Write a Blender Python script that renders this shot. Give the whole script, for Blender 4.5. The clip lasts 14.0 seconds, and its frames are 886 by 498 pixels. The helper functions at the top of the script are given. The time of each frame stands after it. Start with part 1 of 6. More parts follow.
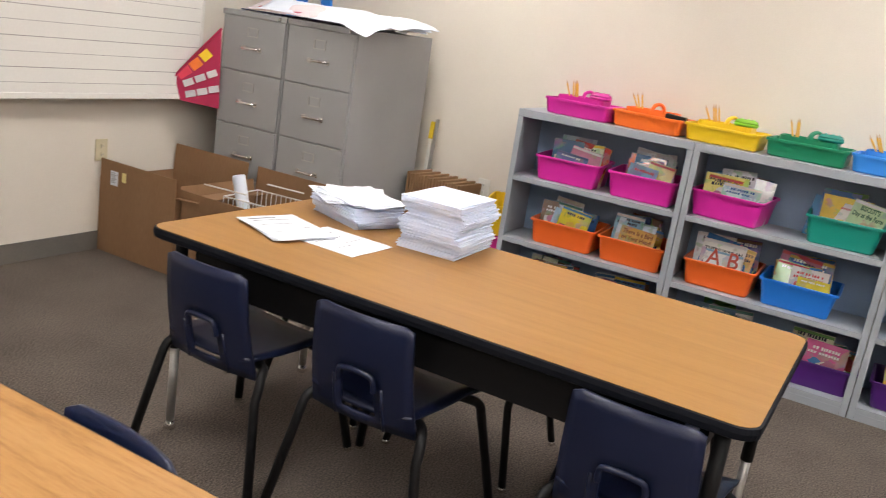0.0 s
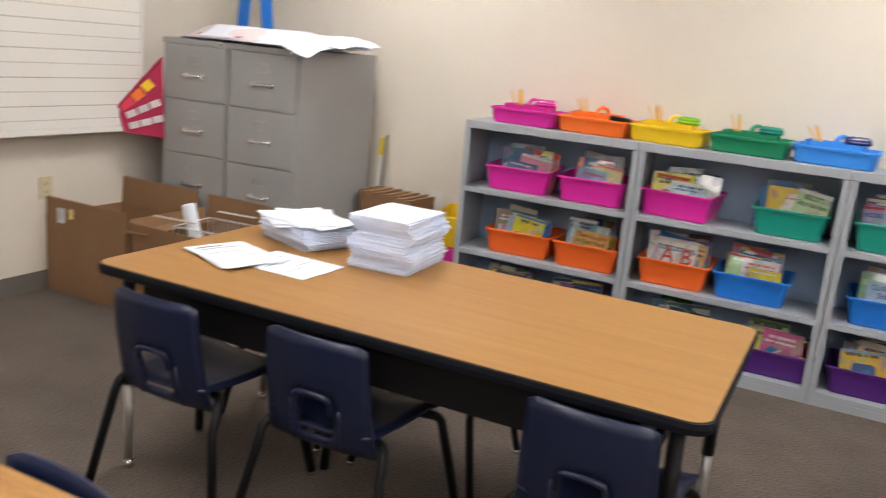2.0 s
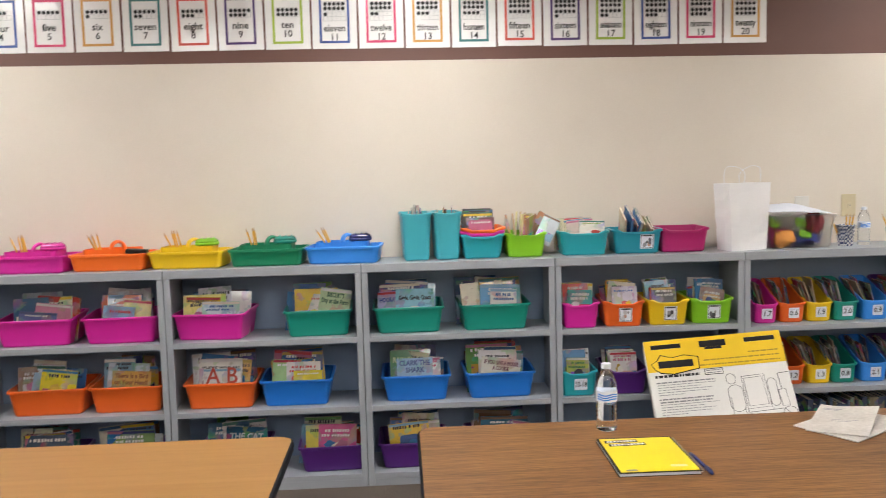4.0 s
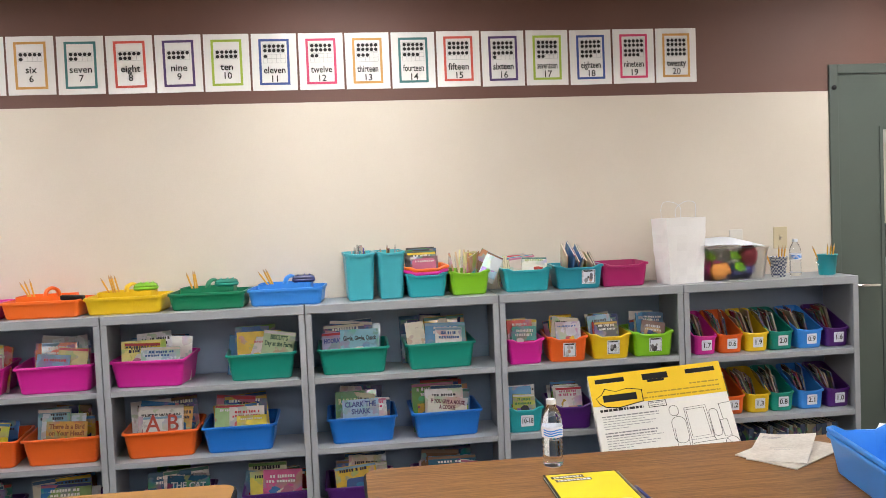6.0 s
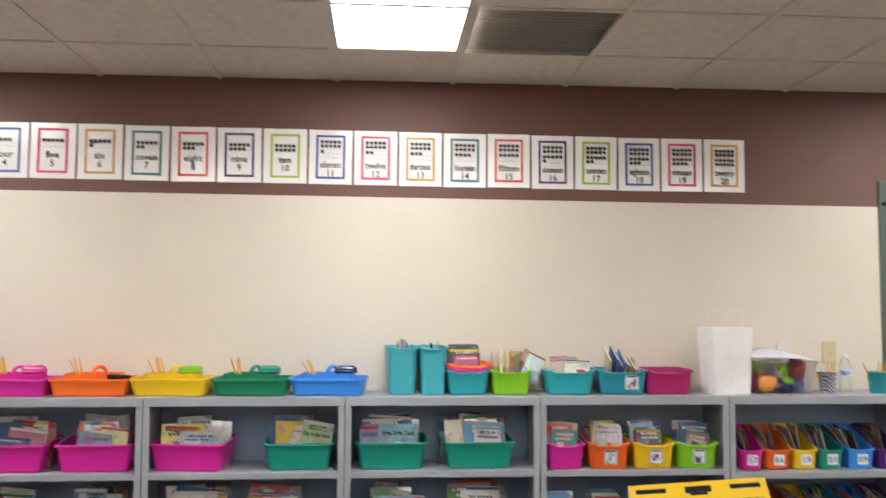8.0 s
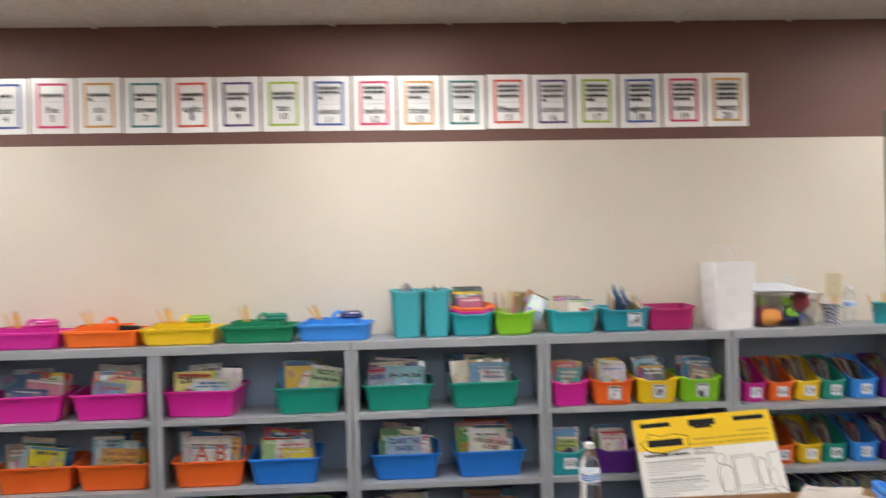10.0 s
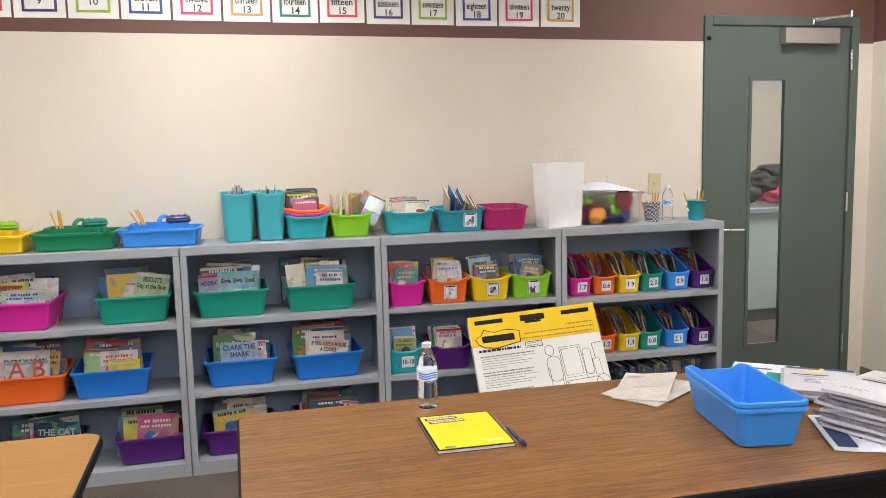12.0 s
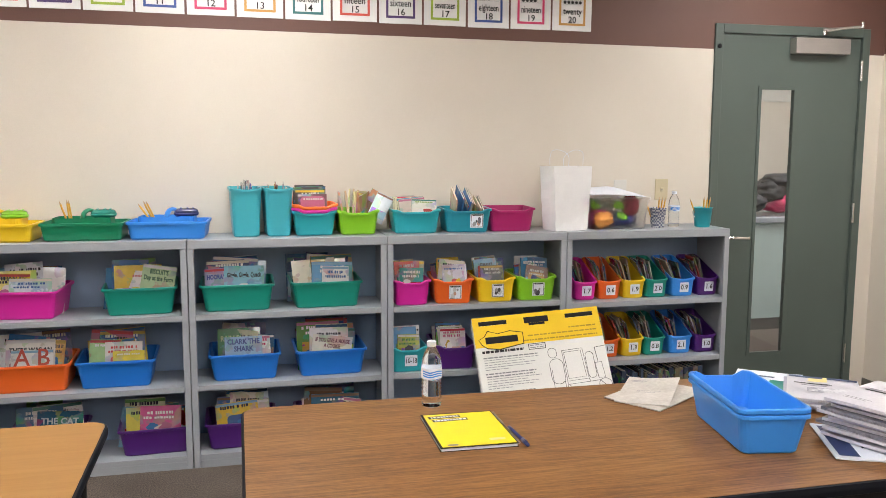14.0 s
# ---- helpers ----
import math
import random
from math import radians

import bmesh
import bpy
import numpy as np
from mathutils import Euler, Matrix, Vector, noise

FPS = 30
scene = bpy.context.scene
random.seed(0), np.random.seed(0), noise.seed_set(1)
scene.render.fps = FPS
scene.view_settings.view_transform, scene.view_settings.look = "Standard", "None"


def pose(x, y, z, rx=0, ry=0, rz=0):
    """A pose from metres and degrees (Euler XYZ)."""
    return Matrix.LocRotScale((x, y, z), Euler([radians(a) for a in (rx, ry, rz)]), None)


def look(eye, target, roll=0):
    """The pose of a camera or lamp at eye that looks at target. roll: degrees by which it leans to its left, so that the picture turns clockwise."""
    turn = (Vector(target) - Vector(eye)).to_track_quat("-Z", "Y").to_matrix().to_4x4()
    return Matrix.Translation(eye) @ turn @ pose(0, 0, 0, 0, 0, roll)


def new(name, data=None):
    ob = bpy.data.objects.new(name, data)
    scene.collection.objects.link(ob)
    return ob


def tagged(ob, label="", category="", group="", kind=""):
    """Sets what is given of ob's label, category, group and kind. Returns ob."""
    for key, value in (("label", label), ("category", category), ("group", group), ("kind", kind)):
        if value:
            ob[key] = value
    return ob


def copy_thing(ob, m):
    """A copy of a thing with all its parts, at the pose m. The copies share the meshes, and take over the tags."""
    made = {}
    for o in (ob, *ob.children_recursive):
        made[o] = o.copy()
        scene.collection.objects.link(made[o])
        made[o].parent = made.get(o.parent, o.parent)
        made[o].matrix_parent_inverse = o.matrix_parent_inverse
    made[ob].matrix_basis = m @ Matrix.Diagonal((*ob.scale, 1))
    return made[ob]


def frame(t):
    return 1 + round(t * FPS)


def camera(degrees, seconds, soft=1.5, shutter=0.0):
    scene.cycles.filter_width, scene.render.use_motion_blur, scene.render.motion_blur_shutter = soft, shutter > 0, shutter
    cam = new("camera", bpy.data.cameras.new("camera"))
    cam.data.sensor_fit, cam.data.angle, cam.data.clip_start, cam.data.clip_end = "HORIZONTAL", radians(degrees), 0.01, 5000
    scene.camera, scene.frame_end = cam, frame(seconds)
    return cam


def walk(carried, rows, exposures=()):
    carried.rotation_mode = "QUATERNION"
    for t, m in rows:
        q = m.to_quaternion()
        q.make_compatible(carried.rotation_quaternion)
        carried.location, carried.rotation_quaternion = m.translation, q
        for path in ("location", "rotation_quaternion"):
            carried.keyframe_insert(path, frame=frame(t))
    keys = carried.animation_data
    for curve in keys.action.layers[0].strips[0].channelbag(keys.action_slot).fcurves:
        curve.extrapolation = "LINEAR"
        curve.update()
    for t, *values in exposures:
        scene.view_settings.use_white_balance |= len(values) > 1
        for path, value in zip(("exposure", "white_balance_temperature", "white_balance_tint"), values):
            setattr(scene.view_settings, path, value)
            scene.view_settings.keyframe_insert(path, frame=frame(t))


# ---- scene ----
cam = camera(55.4, 14.0, soft=0.85, shutter=0.5)
PATH = [
    (0, (1.818, -4.003, 1.414), (0.908, -2.295, 0.907), 8.7),
    (0.5, (1.816, -4.021, 1.413), (0.857, -2.353, 0.87), 8.9),
    (1, (1.814, -4.013, 1.405), (0.856, -2.344, 0.859), 8.6),
    (1.5, (1.83, -4.018, 1.423), (0.88, -2.339, 0.898), 7.3),
    (2, (1.856, -3.979, 1.426), (1.012, -2.228, 0.958), 5.4),
    (2.5, (1.954, -3.934, 1.486), (1.392, -2.056, 1.086), 2.9),
    (3, (1.947, -3.937, 1.464), (1.735, -1.969, 1.182), 1.3),
    (3.5, (1.989, -3.924, 1.475), (1.983, -1.936, 1.255), -0.2),
    (4, (2.023, -3.931, 1.483), (2.12, -1.941, 1.303), -1.6),
    (4.2, (2.035, -3.933, 1.485), (2.162, -1.944, 1.319), -2.1),
    (6.3, (2.026, -3.938, 1.484), (2.27, -1.955, 1.394), -2.2),
    (6.5, (2.005, -3.935, 1.48), (2.259, -1.953, 1.391), -2.0),
    (7, (2.003, -3.94, 1.487), (2.264, -1.959, 1.406), -1.4),
    (7.5, (1.996, -3.946, 1.497), (2.245, -1.962, 1.501), -0.4),
    (7.7, (1.987, -3.955, 1.497), (2.212, -1.969, 1.558), -0.0),
    (8.75, (2.03, -3.985, 1.496), (1.992, -2.0, 1.70), 0.1),
    (9.8, (2.071, -4.013, 1.493), (2.073, -2.013, 1.521), -0.5),
    (10, (2.067, -3.988, 1.501), (2.17, -1.99, 1.497), -1.4),
    (10.5, (2.068, -3.938, 1.504), (2.405, -1.971, 1.375), -2.6),
    (11, (2.077, -3.931, 1.496), (2.506, -1.99, 1.275), -2.4),
    (11.5, (2.075, -3.931, 1.503), (2.535, -2.0, 1.256), -1.8),
    (12, (2.076, -3.924, 1.498), (2.552, -1.997, 1.252), -1.3),
    (12.5, (2.071, -3.927, 1.492), (2.549, -2.0, 1.251), -0.9),
    (13, (2.067, -3.93, 1.49), (2.537, -2.001, 1.25), -0.5),
    (13.5, (2.065, -3.937, 1.491), (2.534, -2.008, 1.25), -0.1),
    (14, (2.059, -3.934, 1.494), (2.528, -2.005, 1.251), 0.2),
]
walk(cam, [(t, look(eye, target, roll)) for t, eye, target, roll in PATH], [(0, 0.16), (0.5, 0.2), (1.0, 0.12), (1.6, 0.12), (3.0, -0.1), (3.5, -0.1), (4.2, -0.04), (7.7, 0.0), (9.8, -0.12), (10.5, -0.14), (11.1, 0.06), (14.0, 0.06)])

# ---- world and lamps ----
world = bpy.data.worlds.new("world")
scene.world = world
world.use_nodes = True
wnt = world.node_tree
sky = wnt.nodes.new("ShaderNodeTexSky")
sky.sky_type, sky.sun_disc = "NISHITA", False
sky.sun_elevation, sky.sun_rotation = radians(40), radians(200)
wnt.nodes["Background"].inputs[1].default_value = 0.08
wnt.links.new(sky.outputs[0], wnt.nodes["Background"].inputs[0])

# the room, metres
WALL_Y, LEFT_X, RIGHT_X, BACK_Y, CEIL = 0.335, -1.83, 5.735, -6.6, 2.64
PAINT_Z = 2.03
LAMP = 19.0


# ---- materials ----
def material(name, rough=0.5, metal=0.0):
    m = bpy.data.materials.new(name)
    m.use_nodes = True
    b = m.node_tree.nodes["Principled BSDF"]
    b.inputs["Roughness"].default_value, b.inputs["Metallic"].default_value = rough, metal
    return m, m.node_tree, b


def node(nt, kind, **values):
    n = nt.nodes.new(kind)
    for key, value in values.items():
        n.inputs[key].default_value = value
    return n


def mottled(name, a, b, scale=8.0, fine=120.0, rough=0.5, bump=0.0, metal=0.0, spread=(0.35, 0.65), stretch=(1, 1, 1), coat=0.0, fine_share=0.4):
    """Two colours mixed by a coarse and a fine noise, with a fine relief."""
    m, nt, p = material(name, rough, metal)
    tc = node(nt, "ShaderNodeTexCoord")
    mp = node(nt, "ShaderNodeMapping", Scale=stretch)
    n1 = node(nt, "ShaderNodeTexNoise", Scale=scale, Detail=4.0)
    n2 = node(nt, "ShaderNodeTexNoise", Scale=fine, Detail=2.0)
    mix = node(nt, "ShaderNodeMix", Factor=fine_share)
    ramp = nt.nodes.new("ShaderNodeValToRGB")
    ramp.color_ramp.elements[0].position, ramp.color_ramp.elements[1].position = spread
    ramp.color_ramp.elements[0].color, ramp.color_ramp.elements[1].color = (*a, 1), (*b, 1)
    nt.links.new(tc.outputs["Object"], mp.inputs["Vector"])
    nt.links.new(mp.outputs[0], n1.inputs["Vector"])
    nt.links.new(mp.outputs[0], n2.inputs["Vector"])
    nt.links.new(n1.outputs[0], mix.inputs["A"])
    nt.links.new(n2.outputs[0], mix.inputs["B"])
    nt.links.new(mix.outputs[0], ramp.inputs[0])
    nt.links.new(ramp.outputs[0], p.inputs["Base Color"])
    p.inputs["Coat Weight"].default_value = coat
    if bump:
        bp = node(nt, "ShaderNodeBump", Strength=bump, Distance=0.004)
        nt.links.new(n2.outputs[0], bp.inputs["Height"])
        nt.links.new(bp.outputs[0], p.inputs["Normal"])
    return m


def plastic(name, c, rough=0.35):
    dark = tuple(v * 0.93 for v in c)
    return mottled(name, dark, c, 6, 300, rough, 0.02)


def wood(name, a, b, c, along="x", rough=0.35, rings=9.0, lo=0.34, hi=0.62):
    """Laminate with a long wavy grain."""
    m, nt, p = material(name, rough)
    tc = node(nt, "ShaderNodeTexCoord")
    st = (0.55, 9.0, 1) if along == "x" else (9.0, 0.55, 1)
    mp = node(nt, "ShaderNodeMapping", Scale=st)
    n1 = node(nt, "ShaderNodeTexNoise", Scale=1.6, Detail=6.0, Distortion=0.6)
    w = node(nt, "ShaderNodeTexNoise", Scale=rings, Detail=5.0, Distortion=0.3)
    fine = node(nt, "ShaderNodeTexNoise", Scale=60.0, Detail=2.0)
    mix = node(nt, "ShaderNodeMix", Factor=0.62)
    mix2 = node(nt, "ShaderNodeMix", Factor=0.3)
    ramp = nt.nodes.new("ShaderNodeValToRGB")
    e = ramp.color_ramp.elements
    e[0].position, e[1].position = lo, hi
    e[0].color, e[1].color = (*a, 1), (*c, 1)
    mid = e.new(lo * 0.5 + hi * 0.5)
    mid.color = (*b, 1)
    nt.links.new(tc.outputs["Object"], mp.inputs["Vector"])
    for n in (n1, w, fine):
        nt.links.new(mp.outputs[0], n.inputs["Vector"])
    nt.links.new(n1.outputs[0], mix.inputs["A"])
    nt.links.new(w.outputs[0], mix.inputs["B"])
    nt.links.new(mix.outputs[0], mix2.inputs["A"])
    nt.links.new(fine.outputs[0], mix2.inputs["B"])
    nt.links.new(mix2.outputs[0], ramp.inputs[0])
    nt.links.new(ramp.outputs[0], p.inputs["Base Color"])
    p.inputs["Specular IOR Level"].default_value = 0.3
    return m


def tinted(name, rough=0.4, gloss=0.0, busy=0.0):
    """Takes its colour from the object; busy adds printed blotches of other hues."""
    m, nt, p = material(name, rough)
    info = node(nt, "ShaderNodeObjectInfo")
    tc = node(nt, "ShaderNodeTexCoord")
    shift = nt.nodes.new("ShaderNodeVectorMath")
    shift.operation = "ADD"
    rnd = nt.nodes.new("ShaderNodeMath")
    rnd.operation = "MULTIPLY"
    rnd.inputs[1].default_value = 37.0
    nt.links.new(info.outputs["Random"], rnd.inputs[0])
    nt.links.new(tc.outputs["Object"], shift.inputs[0])
    nt.links.new(rnd.outputs[0], shift.inputs[1])
    n1 = node(nt, "ShaderNodeTexNoise", Scale=25.0, Detail=3.0)
    mr = node(nt, "ShaderNodeMapRange")
    mr.inputs["To Min"].default_value, mr.inputs["To Max"].default_value = 0.8, 1.15
    mul = nt.nodes.new("ShaderNodeMix")
    mul.data_type, mul.blend_type = "RGBA", "MULTIPLY"
    mul.inputs[0].default_value = 1.0
    nt.links.new(shift.outputs[0], n1.inputs["Vector"])
    nt.links.new(n1.outputs[0], mr.inputs[0])
    nt.links.new(info.outputs["Color"], mul.inputs[6])
    nt.links.new(mr.outputs[0], mul.inputs[7])
    out = mul.outputs[2]
    if busy:
        hue = node(nt, "ShaderNodeTexNoise", Scale=11.0, Detail=2.5)
        sat = node(nt, "ShaderNodeHueSaturation", Saturation=2.2, Value=0.95)
        deep = node(nt, "ShaderNodeGamma", Gamma=1.4)
        blob = node(nt, "ShaderNodeTexNoise", Scale=15.0, Detail=3.5)
        step = node(nt, "ShaderNodeMapRange")
        step.inputs["From Min"].default_value, step.inputs["From Max"].default_value = 0.53, 0.55
        step.inputs["To Max"].default_value = busy
        mix = nt.nodes.new("ShaderNodeMix")
        mix.data_type = "RGBA"
        nt.links.new(shift.outputs[0], hue.inputs["Vector"])
        nt.links.new(shift.outputs[0], blob.inputs["Vector"])
        nt.links.new(hue.outputs["Color"], sat.inputs["Color"])
        nt.links.new(sat.outputs[0], deep.inputs[0])
        nt.links.new(blob.outputs[0], step.inputs[0])
        nt.links.new(step.outputs[0], mix.inputs[0])
        nt.links.new(out, mix.inputs[6])
        nt.links.new(deep.outputs[0], mix.inputs[7])
        out = mix.outputs[2]
    nt.links.new(out, p.inputs["Base Color"])
    p.inputs["Coat Weight"].default_value = gloss
    return m


def glowing(name, c, strength):
    m, nt, p = material(name)
    p.inputs["Base Color"].default_value = (0.8, 0.8, 0.8, 1)
    p.inputs["Emission Color"].default_value = (*c, 1)
    p.inputs["Emission Strength"].default_value = strength
    return m


def clear(name, c=(1, 1, 1), rough=0.02, ior=1.45):
    m, nt, p = material(name, rough)
    p.inputs["Base Color"].default_value = (*c, 1)
    p.inputs["Transmission Weight"].default_value = 1.0
    p.inputs["IOR"].default_value = ior
    return m


M_WALL = mottled("cream_wall_paint", (0.66, 0.60, 0.52), (0.71, 0.65, 0.565), 2.0, 220, 0.55, 0.05)
M_BAND = mottled("brown_wall_paint", (0.13, 0.062, 0.048), (0.155, 0.075, 0.058), 2.0, 200, 0.58, 0.05)
M_CARPET = mottled("brown_grey_carpet", (0.046, 0.036, 0.029), (0.17, 0.135, 0.110), 3.0, 150, 0.95, 0.7, fine_share=0.8, spread=(0.38, 0.64))
M_BASE = mottled("grey_vinyl_base", (0.13, 0.12, 0.105), (0.16, 0.145, 0.125), 4, 100, 0.5)
M_TILE = mottled("ceiling_tile_white", (0.55, 0.52, 0.47), (0.68, 0.65, 0.6), 30, 260, 0.9, 0.35)
M_GRID = plastic("ceiling_grid_white", (0.6, 0.57, 0.52), 0.5)
M_STEEL = mottled("grey_painted_steel", (0.322, 0.346, 0.378), (0.368, 0.392, 0.426), 3, 260, 0.42, 0.04)
# same grey steel; the cases' bluish inner shade is put into this colour
M_STEEL_SHADED = mottled("blue_grey_back_panel", (0.238, 0.33, 0.465), (0.276, 0.372, 0.51), 3, 260, 0.42, 0.04)
M_CABINET = mottled("filing_grey_steel", (0.31, 0.31, 0.31), (0.355, 0.355, 0.35), 2.5, 260, 0.42, 0.04)
M_CHROME, _, _p = material("chrome", 0.2, 1.0)
_p.inputs["Base Color"].default_value = (0.75, 0.74, 0.72, 1)
M_GREYMET = mottled("brushed_grey_metal", (0.4, 0.38, 0.36), (0.5, 0.48, 0.45), 5, 200, 0.4, 0.02, 0.7)
M_TABLE1 = wood("light_maple_laminate", (0.305, 0.145, 0.040), (0.35, 0.176, 0.050), (0.385, 0.2, 0.061), "x", 0.38, 5.0)
M_TABLE2 = wood("medium_oak_laminate", (0.112, 0.044, 0.012), (0.205, 0.089, 0.025), (0.285, 0.138, 0.044), "x", 0.36, 13.0, 0.40, 0.59)
M_TABLE3 = wood("golden_oak_laminate", (0.25, 0.112, 0.032), (0.385, 0.196, 0.066), (0.43, 0.232, 0.086), "x", 0.4, 6.0, 0.38, 0.6)
M_BLACKEDGE = plastic("black_rubber_edge", (0.006, 0.007, 0.011), 0.6)
M_BLACKEDGE.node_tree.nodes["Principled BSDF"].inputs["Specular IOR Level"].default_value = 0.15
M_BLACK = plastic("black_enamel", (0.005, 0.005, 0.006), 0.5)
M_BLACK.node_tree.nodes["Principled BSDF"].inputs["Specular IOR Level"].default_value = 0.3
M_NAVY = mottled("navy_moulded_plastic", (0.0055, 0.0095, 0.031), (0.009, 0.0145, 0.046), 5, 400, 0.36, 0.12)
M_BOARD = mottled("white_board_enamel", (0.74, 0.71, 0.66), (0.79, 0.76, 0.71), 1.5, 90, 0.25)
M_RULE = plastic("board_rule_grey", (0.33, 0.3, 0.28), 0.4)
M_CARDBOARD = mottled("brown_cardboard", (0.23, 0.125, 0.06), (0.285, 0.16, 0.08), 3, 120, 0.85, 0.1, stretch=(1, 1, 0.2))
M_PAPER = mottled("white_paper", (0.70, 0.745, 0.835), (0.78, 0.81, 0.87), 12, 200, 0.7)
M_SHEETS = mottled("blue_white_paper", (0.60, 0.68, 0.86), (0.72, 0.77, 0.90), 14, 200, 0.75)
M_PRINT = plastic("grey_print", (0.25, 0.25, 0.27), 0.7)
M_INK = plastic("black_ink", (0.012, 0.012, 0.014), 0.6)
M_CARD = mottled("laminated_card", (0.82, 0.81, 0.80), (0.86, 0.855, 0.845), 4, 60, 0.14, 0.0)
M_CELL = plastic("ten_frame_grey", (0.42, 0.42, 0.43), 0.35)
M_DOOR = mottled("grey_green_door_paint", (0.080, 0.104, 0.092), (0.093, 0.12, 0.106), 2.5, 240, 0.38, 0.05)
M_GLASS = clear("window_glass")
M_COVER = tinted("book_cover", 0.24, 0.5, 0.4)
M_ART = tinted("printed_artwork", 0.24, 0.5, 0.95)
M_PLAIN = tinted("plain_colour", 0.45)
M_PAGES = mottled("book_pages", (0.62, 0.57, 0.47), (0.74, 0.7, 0.6), 40, 300, 0.8)
M_LIGHT = glowing("lamp_diffuser", (1.0, 0.97, 0.945), LAMP)
COLOURS = {
    "magenta": (0.66, 0.02, 0.33), "orange": (0.80, 0.13, 0.018), "teal": (0.006, 0.26, 0.20), "blue": (0.012, 0.17, 0.62),
    "purple": (0.075, 0.012, 0.17), "yellow": (0.82, 0.55, 0.015), "lime": (0.23, 0.56, 0.02), "turquoise": (0.02, 0.36, 0.42),
    "green": (0.006, 0.21, 0.10), "sky": (0.04, 0.27, 0.80), "hotorange": (0.92, 0.17, 0.02), "plum": (0.42, 0.015, 0.14),
    "aqua": (0.015, 0.27, 0.36), "lagoon": (0.055, 0.42, 0.5), "navy": (0.02, 0.03, 0.16), "pinkred": (0.72, 0.05, 0.16),
}
M_COLOUR = {k: plastic(k + "_plastic", v) for k, v in COLOURS.items()}


# ---- mesh helpers ----
def part(name, bm, mat, parent=None, label="", smooth=False):
    """Links a bmesh as one mesh object under a thing or a part."""
    me = bpy.data.meshes.new(name)
    bmesh.ops.recalc_face_normals(bm, faces=bm.faces)
    if smooth:
        for f in bm.faces:
            f.smooth = True
    bm.to_mesh(me)
    bm.free()
    if mat:
        me.materials.append(mat)
    ob = new(name, me)
    if parent:
        ob.parent = parent
    if label:
        ob["label"] = label
    return ob


def empty(name, m=None):
    ob = new(name)
    ob.empty_display_size = 0.05
    if m is not None:
        ob.matrix_basis = m
    return ob


def add_box(bm, lo, hi, bevel=0.0, m=None):
    """An axis-aligned block between two corners."""
    made = bmesh.ops.create_cube(bm, size=1)
    vs = made["verts"]
    size = [h - l for l, h in zip(lo, hi)]
    mid = [(h + l) / 2 for l, h in zip(lo, hi)]
    bmesh.ops.scale(bm, vec=size, verts=vs)
    bmesh.ops.translate(bm, vec=mid, verts=vs)
    if bevel:
        edges = list({e for v in vs for e in v.link_edges})
        out = bmesh.ops.bevel(bm, geom=edges, offset=bevel, segments=2, affect="EDGES", profile=0.5)
        vs = list({v for f in out["faces"] for v in f.verts} | {v for v in vs if v.is_valid})
    if m is not None:
        bmesh.ops.transform(bm, matrix=m, verts=vs)
    return bm


def block(lo, hi, bevel=0.0):
    return add_box(bmesh.new(), lo, hi, bevel)


def tube(bm, pts, r, n=8, closed=False):
    """A round bar that follows points."""
    pts = [Vector(p) for p in pts]
    rings = []
    up = Vector((0.31, 0.17, 0.93)).normalized()
    for i, p in enumerate(pts):
        a = pts[i - 1] if i or closed else p
        b = pts[(i + 1) % len(pts)] if i < len(pts) - 1 or closed else p
        d = (b - a).normalized()
        s = d.cross(up).normalized()
        u = s.cross(d)
        rings.append([bm.verts.new(p + (s * math.cos(k * math.tau / n) + u * math.sin(k * math.tau / n)) * r) for k in range(n)])
    pairs = list(zip(rings, rings[1:])) + ([(rings[-1], rings[0])] if closed else [])
    for a, b in pairs:
        for k in range(n):
            bm.faces.new((a[k], a[(k + 1) % n], b[(k + 1) % n], b[k]))
    if not closed:
        bm.faces.new(rings[0][::-1])
        bm.faces.new(rings[-1])
    return bm


def smooth_path(pts, steps=6):
    """Rounds a polyline with a Catmull-Rom curve."""
    pts = [Vector(p) for p in pts]
    ext = [pts[0] * 2 - pts[1]] + pts + [pts[-1] * 2 - pts[-2]]
    out = []
    for i in range(1, len(ext) - 2):
        p0, p1, p2, p3 = ext[i - 1:i + 3]
        for k in range(steps):
            t = k / steps
            out.append(0.5 * ((2 * p1) + (p2 - p0) * t + (2 * p0 - 5 * p1 + 4 * p2 - p3) * t * t + (3 * p1 - p0 - 3 * p2 + p3) * t ** 3))
    return out + [pts[-1]]


def ring_points(w, d, r, n=4):
    """A rounded rectangle, counter-clockwise."""
    out = []
    for cx, cy, a0 in ((w / 2 - r, d / 2 - r, 0), (-w / 2 + r, d / 2 - r, 90), (-w / 2 + r, -d / 2 + r, 180), (w / 2 - r, -d / 2 + r, 270)):
        for k in range(n + 1):
            a = radians(a0 + 90 * k / n)
            out.append((cx + r * math.cos(a), cy + r * math.sin(a)))
    return out


def loft(bm, rings, cap_first=True, cap_last=True):
    vs = [[bm.verts.new(p) for p in ring] for ring in rings]
    n = len(vs[0])
    for a, b in zip(vs, vs[1:]):
        for k in range(n):
            bm.faces.new((a[k], a[(k + 1) % n], b[(k + 1) % n], b[k]))
    if cap_first:
        bm.faces.new(vs[0][::-1])
    if cap_last:
        bm.faces.new(vs[-1])
    return bm


def slab(w, d, z0, z1, r, n=6, m=None):
    """A plate with rounded corners."""
    bm = bmesh.new()
    ring = ring_points(w, d, r, n)
    loft(bm, [[(x, y, z) for x, y in ring] for z in (z0, z1)])
    if m is not None:
        bmesh.ops.transform(bm, matrix=m, verts=bm.verts)
    return bm


